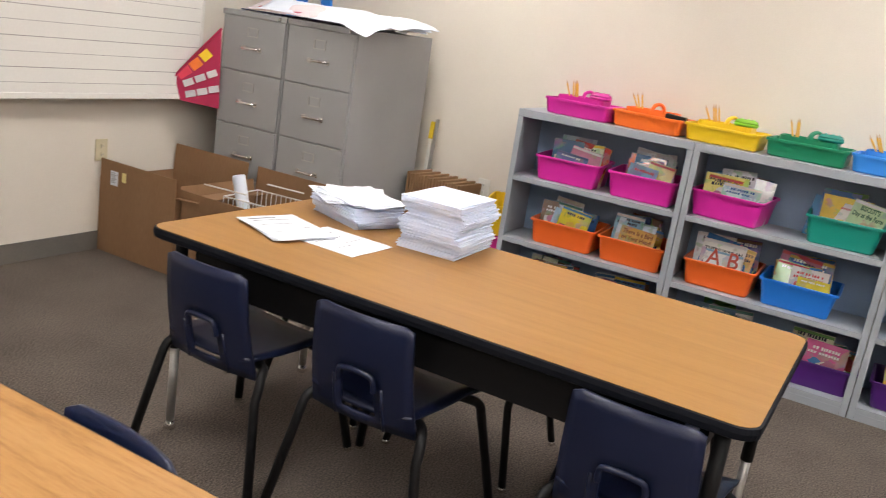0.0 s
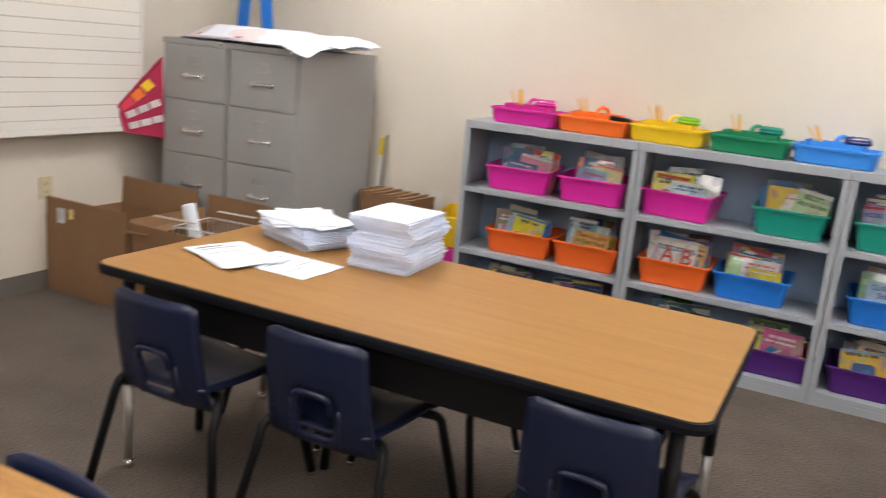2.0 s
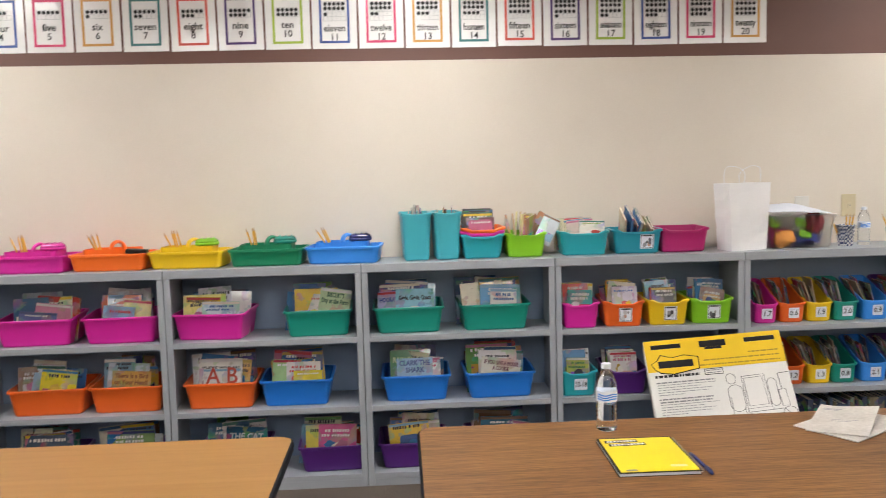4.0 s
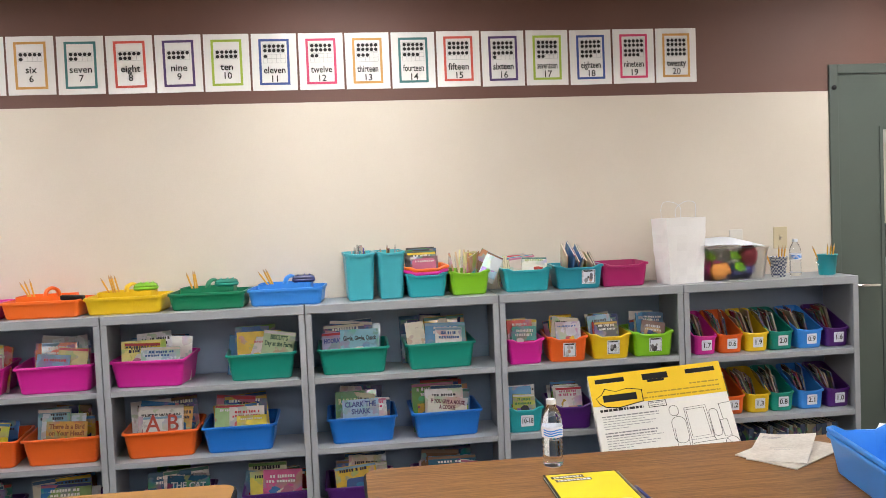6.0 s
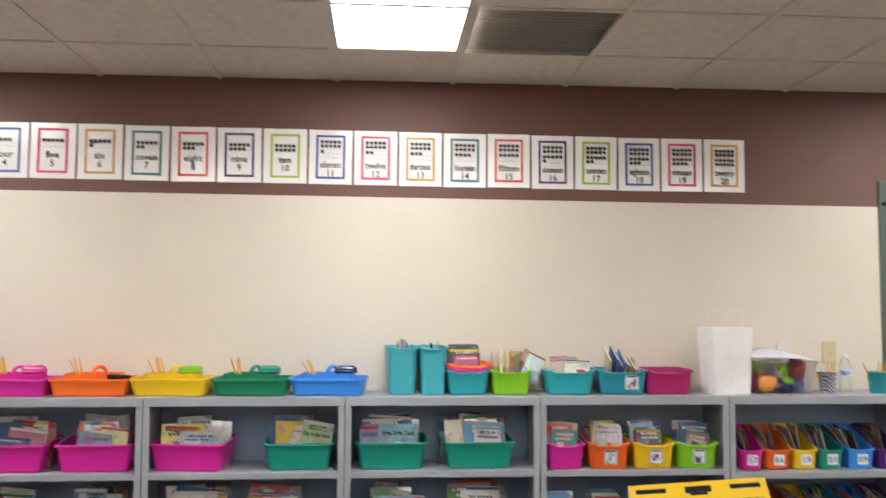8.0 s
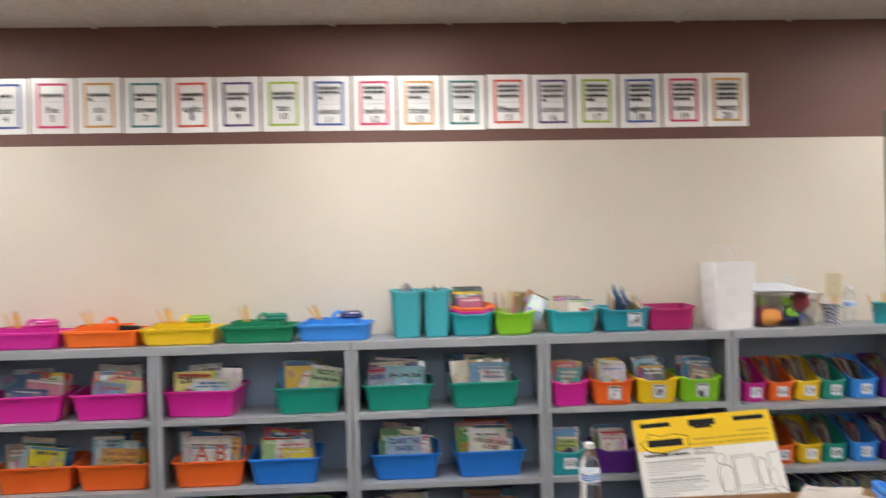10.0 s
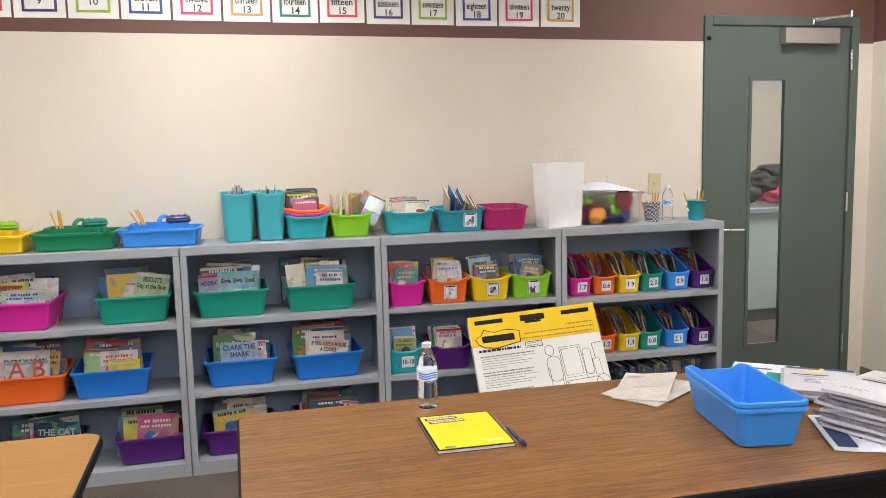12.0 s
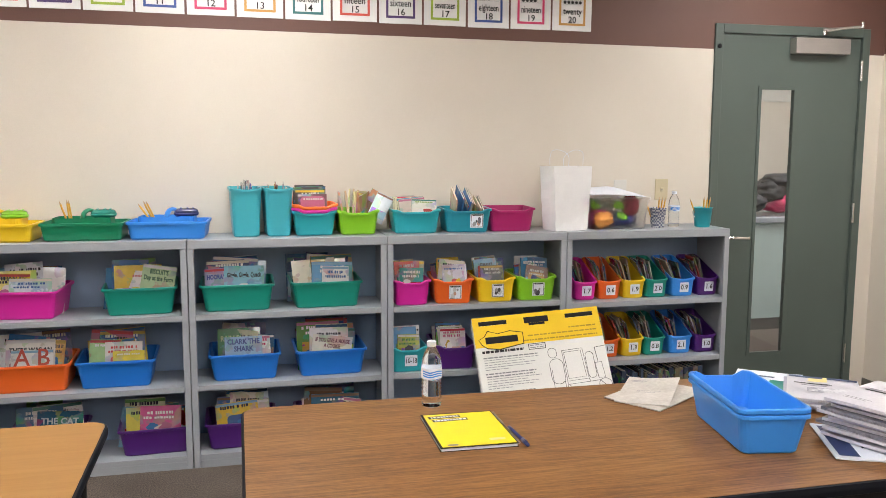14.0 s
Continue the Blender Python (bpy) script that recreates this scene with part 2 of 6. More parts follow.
def thicken(bm, t):
    """Gives an open sheet its thickness, along the vector t."""
    faces, rim = list(bm.faces), [e for e in bm.edges if len(e.link_faces) == 1]
    twin = {v: bm.verts.new(v.co + Vector(t)) for v in list(bm.verts)}
    for f in faces:
        bm.faces.new([twin[v] for v in reversed(f.verts)])
    for e in rim:
        a, b = e.verts
        bm.faces.new((a, b, twin[b], twin[a]))
    return bm


def lathe(bm, profile, n=20, centre=(0, 0)):
    """A turned shape from rows of (radius, height)."""
    rings = [[(centre[0] + max(r, 0.0004) * math.cos(k * math.tau / n), centre[1] + max(r, 0.0004) * math.sin(k * math.tau / n), z) for k in range(n)] for r, z in profile]
    return loft(bm, rings)


def lettering(words, size, width=None, bold=0.0):
    """Built-in font as a flat mesh in the xy plane, centred, at most width wide."""
    cu = bpy.data.curves.new("lettering", "FONT")
    cu.body, cu.size, cu.align_x, cu.align_y, cu.resolution_u, cu.offset = words, size, "CENTER", "CENTER", 2, bold
    ob = bpy.data.objects.new("lettering", cu)
    scene.collection.objects.link(ob)
    me = bpy.data.meshes.new_from_object(ob.evaluated_get(bpy.context.evaluated_depsgraph_get()))
    bm = bmesh.new()
    bm.from_mesh(me)
    bpy.data.objects.remove(ob)
    bpy.data.curves.remove(cu)
    bpy.data.meshes.remove(me)
    if width and bm.verts:
        w = max(v.co.x for v in bm.verts) - min(v.co.x for v in bm.verts)
        if w > width:
            for v in bm.verts:
                v.co.x *= width / w
    return bm


def moved(bm, m):
    bmesh.ops.transform(bm, matrix=m, verts=bm.verts)
    return bm


UPRIGHT = pose(0, 0, 0, 90, 0, 0)


# ---- the room ----
def structure(name, bm, mat, label):
    return tagged(part(name, bm, mat), label, "", "", "structure")


def paint_line(bm):
    """The hand-masked edge between the two paints falls slightly along the wall."""
    for v in bm.verts:
        if abs(v.co.z - PAINT_Z) < 1e-4:
            v.co.z += 0.026 - 0.0058 * v.co.x
    return bm


X0, X1 = LEFT_X - 0.12, RIGHT_X + 0.12
DOOR_L, DOOR_R, DOOR_T = 4.633, 5.63, 2.168
structure("floor", block((X0, BACK_Y - 0.12, -0.1), (X1, WALL_Y + 0.12, 0)), M_CARPET, "brown-grey low-pile carpet floor of a classroom")
# long wall with a door opening, cream below and brown above
bm = block((X0, WALL_Y, 0), (DOOR_L + 0.004, WALL_Y + 0.12, PAINT_Z))
add_box(bm, (DOOR_R - 0.004, WALL_Y, 0), (X1, WALL_Y + 0.12, PAINT_Z))
structure("wall_north", paint_line(bm), M_WALL, "cream painted wall behind the grey bookcases")
bm = block((X0, WALL_Y, PAINT_Z), (DOOR_L + 0.004, WALL_Y + 0.12, CEIL + 0.1))
add_box(bm, (DOOR_R - 0.004, WALL_Y, PAINT_Z), (X1, WALL_Y + 0.12, CEIL + 0.1))
add_box(bm, (DOOR_L + 0.004, WALL_Y, DOOR_T - 0.004), (DOOR_R - 0.004, WALL_Y + 0.12, CEIL + 0.1))
structure("wall_north_band", paint_line(bm), M_BAND, "brown painted upper band of the wall")
for name, lo, hi in (("wall_west", (X0, BACK_Y, 0), (LEFT_X, WALL_Y, 0)), ("wall_east", (RIGHT_X, BACK_Y, 0), (X1, WALL_Y, 0)), ("wall_south", (X0, BACK_Y - 0.12, 0), (X1, BACK_Y, 0))):
    structure(name, block(lo, (hi[0], hi[1], PAINT_Z)), M_WALL, "cream painted classroom wall")
    structure(name + "_band", block((lo[0], lo[1], PAINT_Z), (hi[0], hi[1], CEIL + 0.1)), M_BAND, "brown painted upper band of the wall")
bm = block((LEFT_X, BACK_Y, 0), (LEFT_X + 0.008, WALL_Y, 0.1), 0.002)
add_box(bm, (LEFT_X, WALL_Y - 0.008, 0), (DOOR_L - 0.01, WALL_Y, 0.1), 0.002)
add_box(bm, (RIGHT_X - 0.008, BACK_Y, 0), (RIGHT_X, WALL_Y, 0.1), 0.002)
structure("baseboard", bm, M_BASE, "dark grey vinyl baseboard along the walls")


# ceiling of two-foot tiles in a grid, with lamp openings
PITCH, GX, GY = 0.594, 1.755, -0.205
# first lamp is in view, others assumed; (5, -1) added to brighten the door
LAMPS = [(0, -1), (-4, -1), (5, -1), (1, -5), (-3, -5), (5, -6), (1, -9), (5, -10), (-3, -9)]


def build_ceiling():
    bm = bmesh.new()
    grid = bmesh.new()
    lit = {(i, j - k) for i, j in LAMPS for k in range(2)}
    for i in range(-7, 8):
        for j in range(-12, 2):
            x0, y0 = GX + i * PITCH, GY + j * PITCH
            x1, y1 = min(x0 + PITCH, X1), min(y0 + PITCH, WALL_Y)
            x0, y0 = max(x0, X0), max(y0, BACK_Y)
            if x1 - x0 < 0.03 or y1 - y0 < 0.03 or (i, j) in lit or (i, j) == (1, -1):
                continue
            add_box(bm, (x0 + 0.01, y0 + 0.01, CEIL + 0.006), (x1 - 0.01, y1 - 0.01, CEIL + 0.03))
    for i in range(-7, 9):
        x = GX + i * PITCH
        if X0 < x < X1:
            add_box(grid, (x - 0.012, BACK_Y, CEIL), (x + 0.012, WALL_Y, CEIL + 0.012))
    for j in range(-12, 2):
        y = GY + j * PITCH
        if BACK_Y < y < WALL_Y:
            add_box(grid, (X0, y - 0.012, CEIL - 0.001), (X1, y + 0.012, CEIL + 0.0115))
    add_box(grid, (X0, BACK_Y, CEIL + 0.09), (X1, WALL_Y, CEIL + 0.1))
    tiles = structure("ceiling", bm, M_TILE, "white mineral-fibre suspended ceiling tiles")
    structure("trim", grid, M_GRID, "white metal ceiling grid")
    for n, (i, j) in enumerate(LAMPS):
        x0, y0 = GX + i * PITCH, GY + (j - 1) * PITCH
        lamp = empty("ceiling_light", pose(x0, y0, CEIL))
        tagged(lamp, "recessed fluorescent ceiling light with a glowing white diffuser", "ceiling light", "ceiling lights")
        fr = bmesh.new()
        w, d = PITCH, PITCH * 2
        for lo, hi in (((0.012, 0.012, 0), (w - 0.012, 0.035, 0.02)), ((0.012, d - 0.035, 0), (w - 0.012, d - 0.012, 0.02)), ((0.012, 0.035, 0), (0.035, d - 0.035, 0.02)), ((w - 0.035, 0.035, 0), (w - 0.012, d - 0.035, 0.02))):
            add_box(fr, lo, hi)
        part("frame", fr, M_GRID, lamp)
        part("diffuser", block((0.035, 0.035, 0.008), (w - 0.035, d - 0.035, 0.016)), M_LIGHT, lamp)
    # dark return-air grille beside the lamp
    vent = empty("ceiling_vent", pose(GX + PITCH, GY - PITCH, CEIL))
    tagged(vent, "dark square return-air grille in the ceiling", "ceiling vent")
    part("backing", block((0.012, 0.012, 0.05), (PITCH - 0.012, PITCH - 0.012, 0.06)), M_BLACK, vent)
    for k in range(14):
        y = 0.03 + k * (PITCH - 0.06) / 13
        part("slat", block((0.014, y - 0.004, 0.012), (PITCH - 0.014, y + 0.004, 0.045)), M_GREYMET, vent)


build_ceiling()


# ---- door ----
def build_door():
    frame_ob = bmesh.new()
    y0, y1 = WALL_Y - 0.012, WALL_Y + 0.125
    add_box(frame_ob, (DOOR_L, y0, 0), (DOOR_L + 0.05, y1, DOOR_T), 0.003)
    add_box(frame_ob, (DOOR_R - 0.05, y0, 0), (DOOR_R, y1, DOOR_T), 0.003)
    add_box(frame_ob, (DOOR_L + 0.05, y0, DOOR_T - 0.05), (DOOR_R - 0.05, y1, DOOR_T), 0.003)
    door = empty("door_1", pose(DOOR_L + 0.053, WALL_Y + 0.004, 0.006))
    tagged(door, "closed grey-green steel door with a narrow glazed window", "door", "", "structure")
    structure("door_frame", frame_ob, M_DOOR, "grey-green painted steel door frame")
    W, Hh, D = DOOR_R - DOOR_L - 0.106, DOOR_T - 0.06, 0.032
    wl, wr, wb, wt = 0.251, 0.472, 0.287, 1.815
    leaf = bmesh.new()
    for lo, hi in (((0, 0, 0), (wl, D, Hh)), ((wr, 0, 0), (W, D, Hh)), ((wl, 0, 0), (wr, D, wb)), ((wl, 0, wt), (wr, D, Hh))):
        add_box(leaf, lo, hi)
    part("leaf", leaf, M_DOOR, door)
    bead = bmesh.new()
    for lo, hi in (((wl - 0.014, -0.006, wb - 0.014), (wl + 0.006, 0, wt + 0.014)), ((wr - 0.006, -0.006, wb - 0.014), (wr + 0.014, 0, wt + 0.014)), ((wl + 0.006, -0.006, wt - 0.006), (wr - 0.006, 0, wt + 0.014)), ((wl + 0.006, -0.006, wb - 0.014), (wr - 0.006, 0, wb + 0.006))):
        add_box(bead, lo, hi, 0.001)
    part("window_bead", bead, M_DOOR, door)
    pane = part("pane", block((wl, 0.008, wb), (wr, 0.013, wt)), M_GLASS, door, "clear narrow glass pane")
    pane.visible_shadow = False
    closer = part("door_closer", block((0.426, -0.06, Hh - 0.098), (0.779, -0.001, Hh - 0.012), 0.004), M_GREYMET, door, "brushed metal door closer box")
    arm = bmesh.new()
    tube(arm, [(0.62, -0.035, 2.115), (0.62, -0.035, 2.14)], 0.014)
    tube(arm, [(0.62, -0.035, 2.137), (0.7, -0.08, 2.15), (0.79, -0.13, 2.156)], 0.008)
    tube(arm, [(0.79, -0.13, 2.156), (0.62, -0.02, 2.148)], 0.007)
    tube(arm, [(0.79, -0.13, 2.148), (0.79, -0.13, 2.18)], 0.011)
    part("arm", arm, M_CHROME, closer)
    for z in (1.868, 1.045, 0.2):
        hg = bmesh.new()
        tube(hg, [(W + 0.006, -0.012, z), (W + 0.006, -0.012, z + 0.115)], 0.0085)
        part("hinge", hg, M_CHROME, door)
    lever = bmesh.new()
    tube(lever, [(0.06, 0.0, 0.975), (0.06, -0.05, 0.975)], 0.012)
    tube(lever, smooth_path([(0.06, -0.05, 0.975), (0.1, -0.055, 0.975), (0.19, -0.05, 0.972)]), 0.0095)
    lathe(lever, [(0.03, 0.0), (0.03, 0.008), (0.002, 0.009)], 16)
    part("door_handle", lever, M_CHROME, door, "chrome lever handle")
    knob = bmesh.new()
    lathe(knob, [(0.013, 0), (0.013, 0.008), (0.007, 0.012), (0.002, 0.013)], 14)
    stop = part("door_bumper", moved(knob, pose(DOOR_L + 0.025, WALL_Y - 0.011, 2.045, 90)), M_BLACK)
    tagged(stop, "small black rubber bumper on the door frame", "door bumper")


build_door()


# ---- bookcases ----
BW, BH, BD = 0.914, 1.067, 0.32
S1, S2, S3 = 0.724, 0.392, 0.062


def build_bookcase(i, levels):
    x0 = i * BW
    case = empty("bookcase", pose(x0, 0, 0))
    tagged(case, "grey painted steel bookcase with three open shelves, against the wall", "bookcase", "row of bookcases")
    g = 0.002
    for a, b in ((g, 0.03), (BW - 0.03, BW - g)):
        side = bmesh.new()
        add_box(side, (a, 0.0, 0), (b, 0.016, BH - 0.0405), 0.0015)
        inner = a if a == g else b - 0.004
        add_box(side, (inner, 0.016, 0), (inner + 0.004, BD, BH - 0.0405))
        part("side_panel", side, M_STEEL, case)
    part("top", block((g, -0.002, BH - 0.04), (BW - g, BD, BH), 0.0025), M_STEEL, case)
    part("back_panel", block((0.006, BD - 0.006, 0.05), (BW - 0.006, BD, BH - 0.0405)), M_STEEL_SHADED, case)
    for z in levels:
        plan = [(0.0305, 0.002), (BW - 0.0305, 0.002), (BW - 0.0305, 0.0165), (BW - 0.0065, 0.0165), (BW - 0.0065, BD - 0.007), (0.0065, BD - 0.007), (0.0065, 0.0165), (0.0305, 0.0165)]
        sh = part("shelf", loft(bmesh.new(), [[(px, py, q) for px, py in plan] for q in (z - 0.006, z)]), M_STEEL, case)
        part("shelf_lip", block((0.0305, 0.002, z - 0.026), (BW - 0.0305, 0.005, z - 0.0062)), M_STEEL, sh)
    part("kick_plate", block((0.0305, 0.003, 0), (BW - 0.0305, 0.008, S3 - 0.027)), M_STEEL, case)
    return case


LEVELS = [(S1, S2, S3), (S1, S2, S3), (S1, S2, S3), (S1 - 0.002, S2 - 0.001, S3), (S1 - 0.021, S2, S3)]
for i in range(5):
    build_bookcase(i, LEVELS[i])


# ---- tables ----
def build_table(x0, x1, y0, y1, h, top_mat, label):
    cx, cy, w, d = (x0 + x1) / 2, (y0 + y1) / 2, x1 - x0, y1 - y0
    t = empty("classroom_table", pose(cx, cy, 0))
    tagged(t, label, "table", "classroom tables")
    part("tabletop", slab(w - 0.008, d - 0.008, h - 0.028, h, 0.05), top_mat, t)
    band = bmesh.new()
    rings = []
    for grow, z in ((-0.004, h - 0.034), (0.002, h - 0.03), (0.004, h - 0.016), (0.002, h - 0.003), (-0.003, h - 0.001)):
        rings.append([(x, y, z) for x, y in ring_points(w + 2 * grow, d + 2 * grow, 0.054, 6)])
    rings.append([(x, y, h - 0.001) for x, y in ring_points(w - 0.009, d - 0.009, 0.05, 6)])
    loft(band, rings, True, False)
    part("edge_band", band, M_BLACKEDGE, t, "black rubber edge band")
    for sy in (-1, 1):
        part("apron", block((-w / 2 + 0.16, sy * (d / 2 - 0.075) - 0.011, h - 0.165), (w / 2 - 0.16, sy * (d / 2 - 0.075) + 0.011, h - 0.035), 0.003), M_BLACK, t)
    for sx in (-1, 1):
        part("apron", block((sx * (w / 2 - 0.12) - 0.011, -d / 2 + 0.1, h - 0.12), (sx * (w / 2 - 0.12) + 0.011, d / 2 - 0.1, h - 0.035), 0.003), M_BLACK, t)
        for sy in (-1, 1):
            lx, ly = sx * (w / 2 - 0.075), sy * (d / 2 - 0.075)
            lg = bmesh.new()
            tube(lg, [(lx, ly, h * 0.42), (lx, ly, h - 0.034)], 0.019, 12)
            leg = part("leg", lg, M_BLACK, t, "", True)
            lo = bmesh.new()
            tube(lo, [(lx, ly, 0.03), (lx, ly, h * 0.42)], 0.0145, 12)
            part("leg_insert", lo, M_GREYMET, leg, "grey steel adjustable lower leg", True)
            ft = bmesh.new()
            lathe(ft, [(0.017, 0), (0.02, 0.006), (0.017, 0.022), (0.01, 0.032)], 12, (lx, ly))
            part("foot", ft, M_CHROME, leg, "", True)
    return t


T1H, T2H, T3H = 0.693, 0.69, 0.69
build_table(-0.165, 1.676, -2.222, -1.385, T1H, M_TABLE1, "light maple laminate classroom table with black rubber edge")
build_table(2.055, 3.885, -2.27, -1.345, T2H, M_TABLE2, "medium oak laminate classroom table with black rubber edge")
build_table(-0.6, 1.23, -4.0, -3.146, T3H, M_TABLE3, "golden oak laminate classroom table with dark edge")


# ---- chairs ----
def build_chair(m, s=1.0):
    """A stacking school chair facing +y, its seat's middle over the origin."""
    c = empty("school_chair", m)
    tagged(c, "navy moulded plastic school chair with black tube legs", "chair", "school chairs")
    seat_h = 0.40 * s
    # shell: backrest with a hand hole, swept from a curved profile
    W = 0.172 * s
    bk = bmesh.new()
    cols, rows = 12, 10
    ys, zs = -0.185 * s, seat_h

    def back(u, v, out):
        wide = W * (1.0 - 0.1 * v)
        x = u * wide
        z = zs - 0.055 * s + v * 0.325 * s
        if v > 0.85 and abs(u) > 0.8:
            z -= 0.012 * s * ((v - 0.85) / 0.15) * ((abs(u) - 0.8) / 0.2) ** 2
        y = ys - 0.06 * s * v + 0.02 * s * u * u - 0.012 * s * math.sin(v * math.pi) + out
        return (x, y, z)

    def hole(i, j):
        u, v = (i + 0.5) / cols * 2 - 1, (j + 0.5) / rows
        return abs(u) < 0.37 and 0.08 < v < 0.52

    grid = {}
    for side, out in ((0, 0.0), (1, 0.011 * s)):
        for i in range(cols + 1):
            for j in range(rows + 1):
                grid[side, i, j] = bk.verts.new(back(i / cols * 2 - 1, j / rows, out))
    keep = {(i, j) for i in range(cols) for j in range(rows) if not hole(i, j)}
    for i, j in keep:
        for side in (0, 1):
            bk.faces.new([grid[side, a, b] for a, b in ((i, j), (i + 1, j), (i + 1, j + 1), (i, j + 1))])
        for (di, dj), (a, b) in {(-1, 0): ((i, j), (i, j + 1)), (1, 0): ((i + 1, j), (i + 1, j + 1)), (0, -1): ((i, j), (i + 1, j)), (0, 1): ((i, j + 1), (i + 1, j + 1))}.items():
            if (i + di, j + dj) not in keep:
                bk.faces.new((grid[0, *a], grid[0, *b], grid[1, *b], grid[1, *a]))
    # rolled lip round the hand hole and ribs down the back
    bmesh.ops.bevel(bk, geom=[e for e in bk.edges if e.is_manifold and e.calc_face_angle(0) > 1.0], offset=0.003 * s, segments=2, affect="EDGES")
    part("backrest", bk, M_NAVY, c, "", True)
    lip = bmesh.new()
    pts = [back(u, v, -0.004) for u, v in ((-0.345, 0.36), (-0.34, 0.45), (-0.28, 0.495), (0, 0.51), (0.28, 0.495), (0.34, 0.45), (0.345, 0.36))]
    tube(lip, smooth_path(pts, 4), 0.0085 * s, 6)
    for u in (-0.47, 0.47):
        tube(lip, [back(u, v, 0.002) for v in (0.0, 0.12, 0.25, 0.4)], 0.006 * s, 6)
    part("hand_grip", lip, M_NAVY, c, "", True)
    # seat
    st = bmesh.new()
    n = 8
    g2 = {}
    for side, dz in ((0, 0.0), (1, -0.012 * s)):
        for i in range(n + 1):
            for j in range(n + 1):
                u, v = i / n * 2 - 1, j / n
                x = u * (0.165 + 0.03 * v) * s
                y = (-0.19 + 0.385 * v) * s
                z = seat_h + 0.018 * s * u * u - 0.01 * s * math.sin(v * math.pi) - (0.02 * s * max(0, v - 0.75) / 0.25) + dz
                g2[side, i, j] = st.verts.new((x, y, z))
    for i in range(n):
        for j in range(n):
            for side in (0, 1):
                st.faces.new([g2[side, a, b] for a, b in ((i, j), (i + 1, j), (i + 1, j + 1), (i, j + 1))])
    for k in range(n):
        for a, b in (((k, 0), (k + 1, 0)), ((k, n), (k + 1, n)), ((0, k), (0, k + 1)), ((n, k), (n, k + 1))):
            st.faces.new((g2[0, *a], g2[0, *b], g2[1, *b], g2[1, *a]))
    part("seat", st, M_NAVY, c, "", True)
    # bent tube legs, a pair on each side, with cross bars under the seat
    for sx in (-1, 1):
        for sy in (-1, 1):
            lg = bmesh.new()
            foot = (sx * 0.25 * s, sy * 0.238 * s, 0.012)
            pts = [foot, (sx * 0.2 * s, sy * 0.19 * s, seat_h - 0.11 * s), (sx * 0.192 * s, sy * 0.165 * s, seat_h - 0.05 * s), (sx * 0.15 * s, sy * 0.12 * s, seat_h - 0.026 * s), (sx * 0.02, sy * 0.11 * s, seat_h - 0.026 * s)]
            tube(lg, [pts[0]] + smooth_path(pts[1:], 5), 0.0145 * s, 10)
            leg = part("leg", lg, M_BLACK, c, "", True)
            ft = bmesh.new()
            lathe(ft, [(0.012, 0), (0.015, 0.004), (0.014, 0.014), (0.009, 0.02)], 10, foot[:2])
            part("glide", ft, M_CHROME, leg, "chrome foot glide", True)
    for sx in (-1, 1):
        br = bmesh.new()
        tube(br, [(sx * 0.1 * s, -0.12 * s, seat_h - 0.03 * s), (sx * 0.1 * s, 0.12 * s, seat_h - 0.03 * s)], 0.01 * s)
        part("brace", br, M_BLACK, c, "", True)
    return c


chair = build_chair(pose(0.162, -2.07, 0, 0, 0, -1))
for x, y, r in ((0.688, -2.035, 0), (1.432, -2.03, -1), (0.75, -3.318, 174), (0.16, -3.33, 178)):
    copy_thing(chair, pose(x, y, 0, 0, 0, r))
small = build_chair(pose(0.125, -1.48, 0, 0, 0, 178), 0.9)
for x in (0.705, 1.3):
    copy_thing(small, pose(x, -1.485, 0, 0, 0, 181))


# ---- filing cabinets ----
def build_cabinet(x0, w):
    y0, y1, h = -0.495, 0.225, 1.334
    cab = empty("filing_cabinet", pose(x0, y0, 0))
    tagged(cab, "grey steel four-drawer filing cabinet in the corner", "filing cabinet", "filing cabinets")
    d = y1 - y0
    part("body", block((0.001, 0.014, 0), (w - 0.001, d, h), 0.003), M_CABINET, cab)
    part("rim", block((0.001, 0.0, h - 0.028), (w - 0.001, 0.0135, h), 0.003), M_CABINET, cab)
    pitch = 0.2905
    for k in range(4):
        zt = h - 0.031 - k * pitch
        dr = part("drawer", block((0.012, 0.0, zt - pitch + 0.006), (w - 0.012, 0.0135, zt), 0.003), M_CABINET, cab)
        hb = bmesh.new()
        zc = zt - 0.16
        tube(hb, smooth_path([(w / 2 - 0.055, 0.0, zc), (w / 2 - 0.052, -0.024, zc + 0.002), (w / 2, -0.03, zc + 0.002), (w / 2 + 0.052, -0.024, zc + 0.002), (w / 2 + 0.055, 0.0, zc)], 4), 0.007, 8)
        for sx in (-1, 1):
            add_box(hb, (w / 2 + sx * 0.056 - 0.014, -0.004, zc - 0.012), (w / 2 + sx * 0.056 + 0.014, 0, zc + 0.012), 0.001)
        part("handle", hb, M_CHROME, dr, "chrome pull handle", True)
        lb = bmesh.new()
        for lo, hi in (((-0.037, 0.02), (0.037, 0.024)), ((-0.037, -0.024), (0.037, -0.02)), ((-0.037, -0.02), (-0.032, 0.02)), ((0.032, -0.02), (0.037, 0.02))):
            add_box(lb, (w / 2 + lo[0], -0.004, zt - 0.075 + lo[1]), (w / 2 + hi[0], 0, zt - 0.075 + hi[1]))
        part("label_holder", lb, M_GREYMET, dr)
    lk = bmesh.new()
    lathe(lk, [(0.009, 0), (0.009, 0.006), (0.002, 0.008)], 12)
    part("lock", moved(lk, pose(w - 0.045, 0, h - 0.014, 90)), M_CHROME, cab)
    return cab


build_cabinet(-1.608, 0.452)
build_cabinet(-1.154, 0.452)


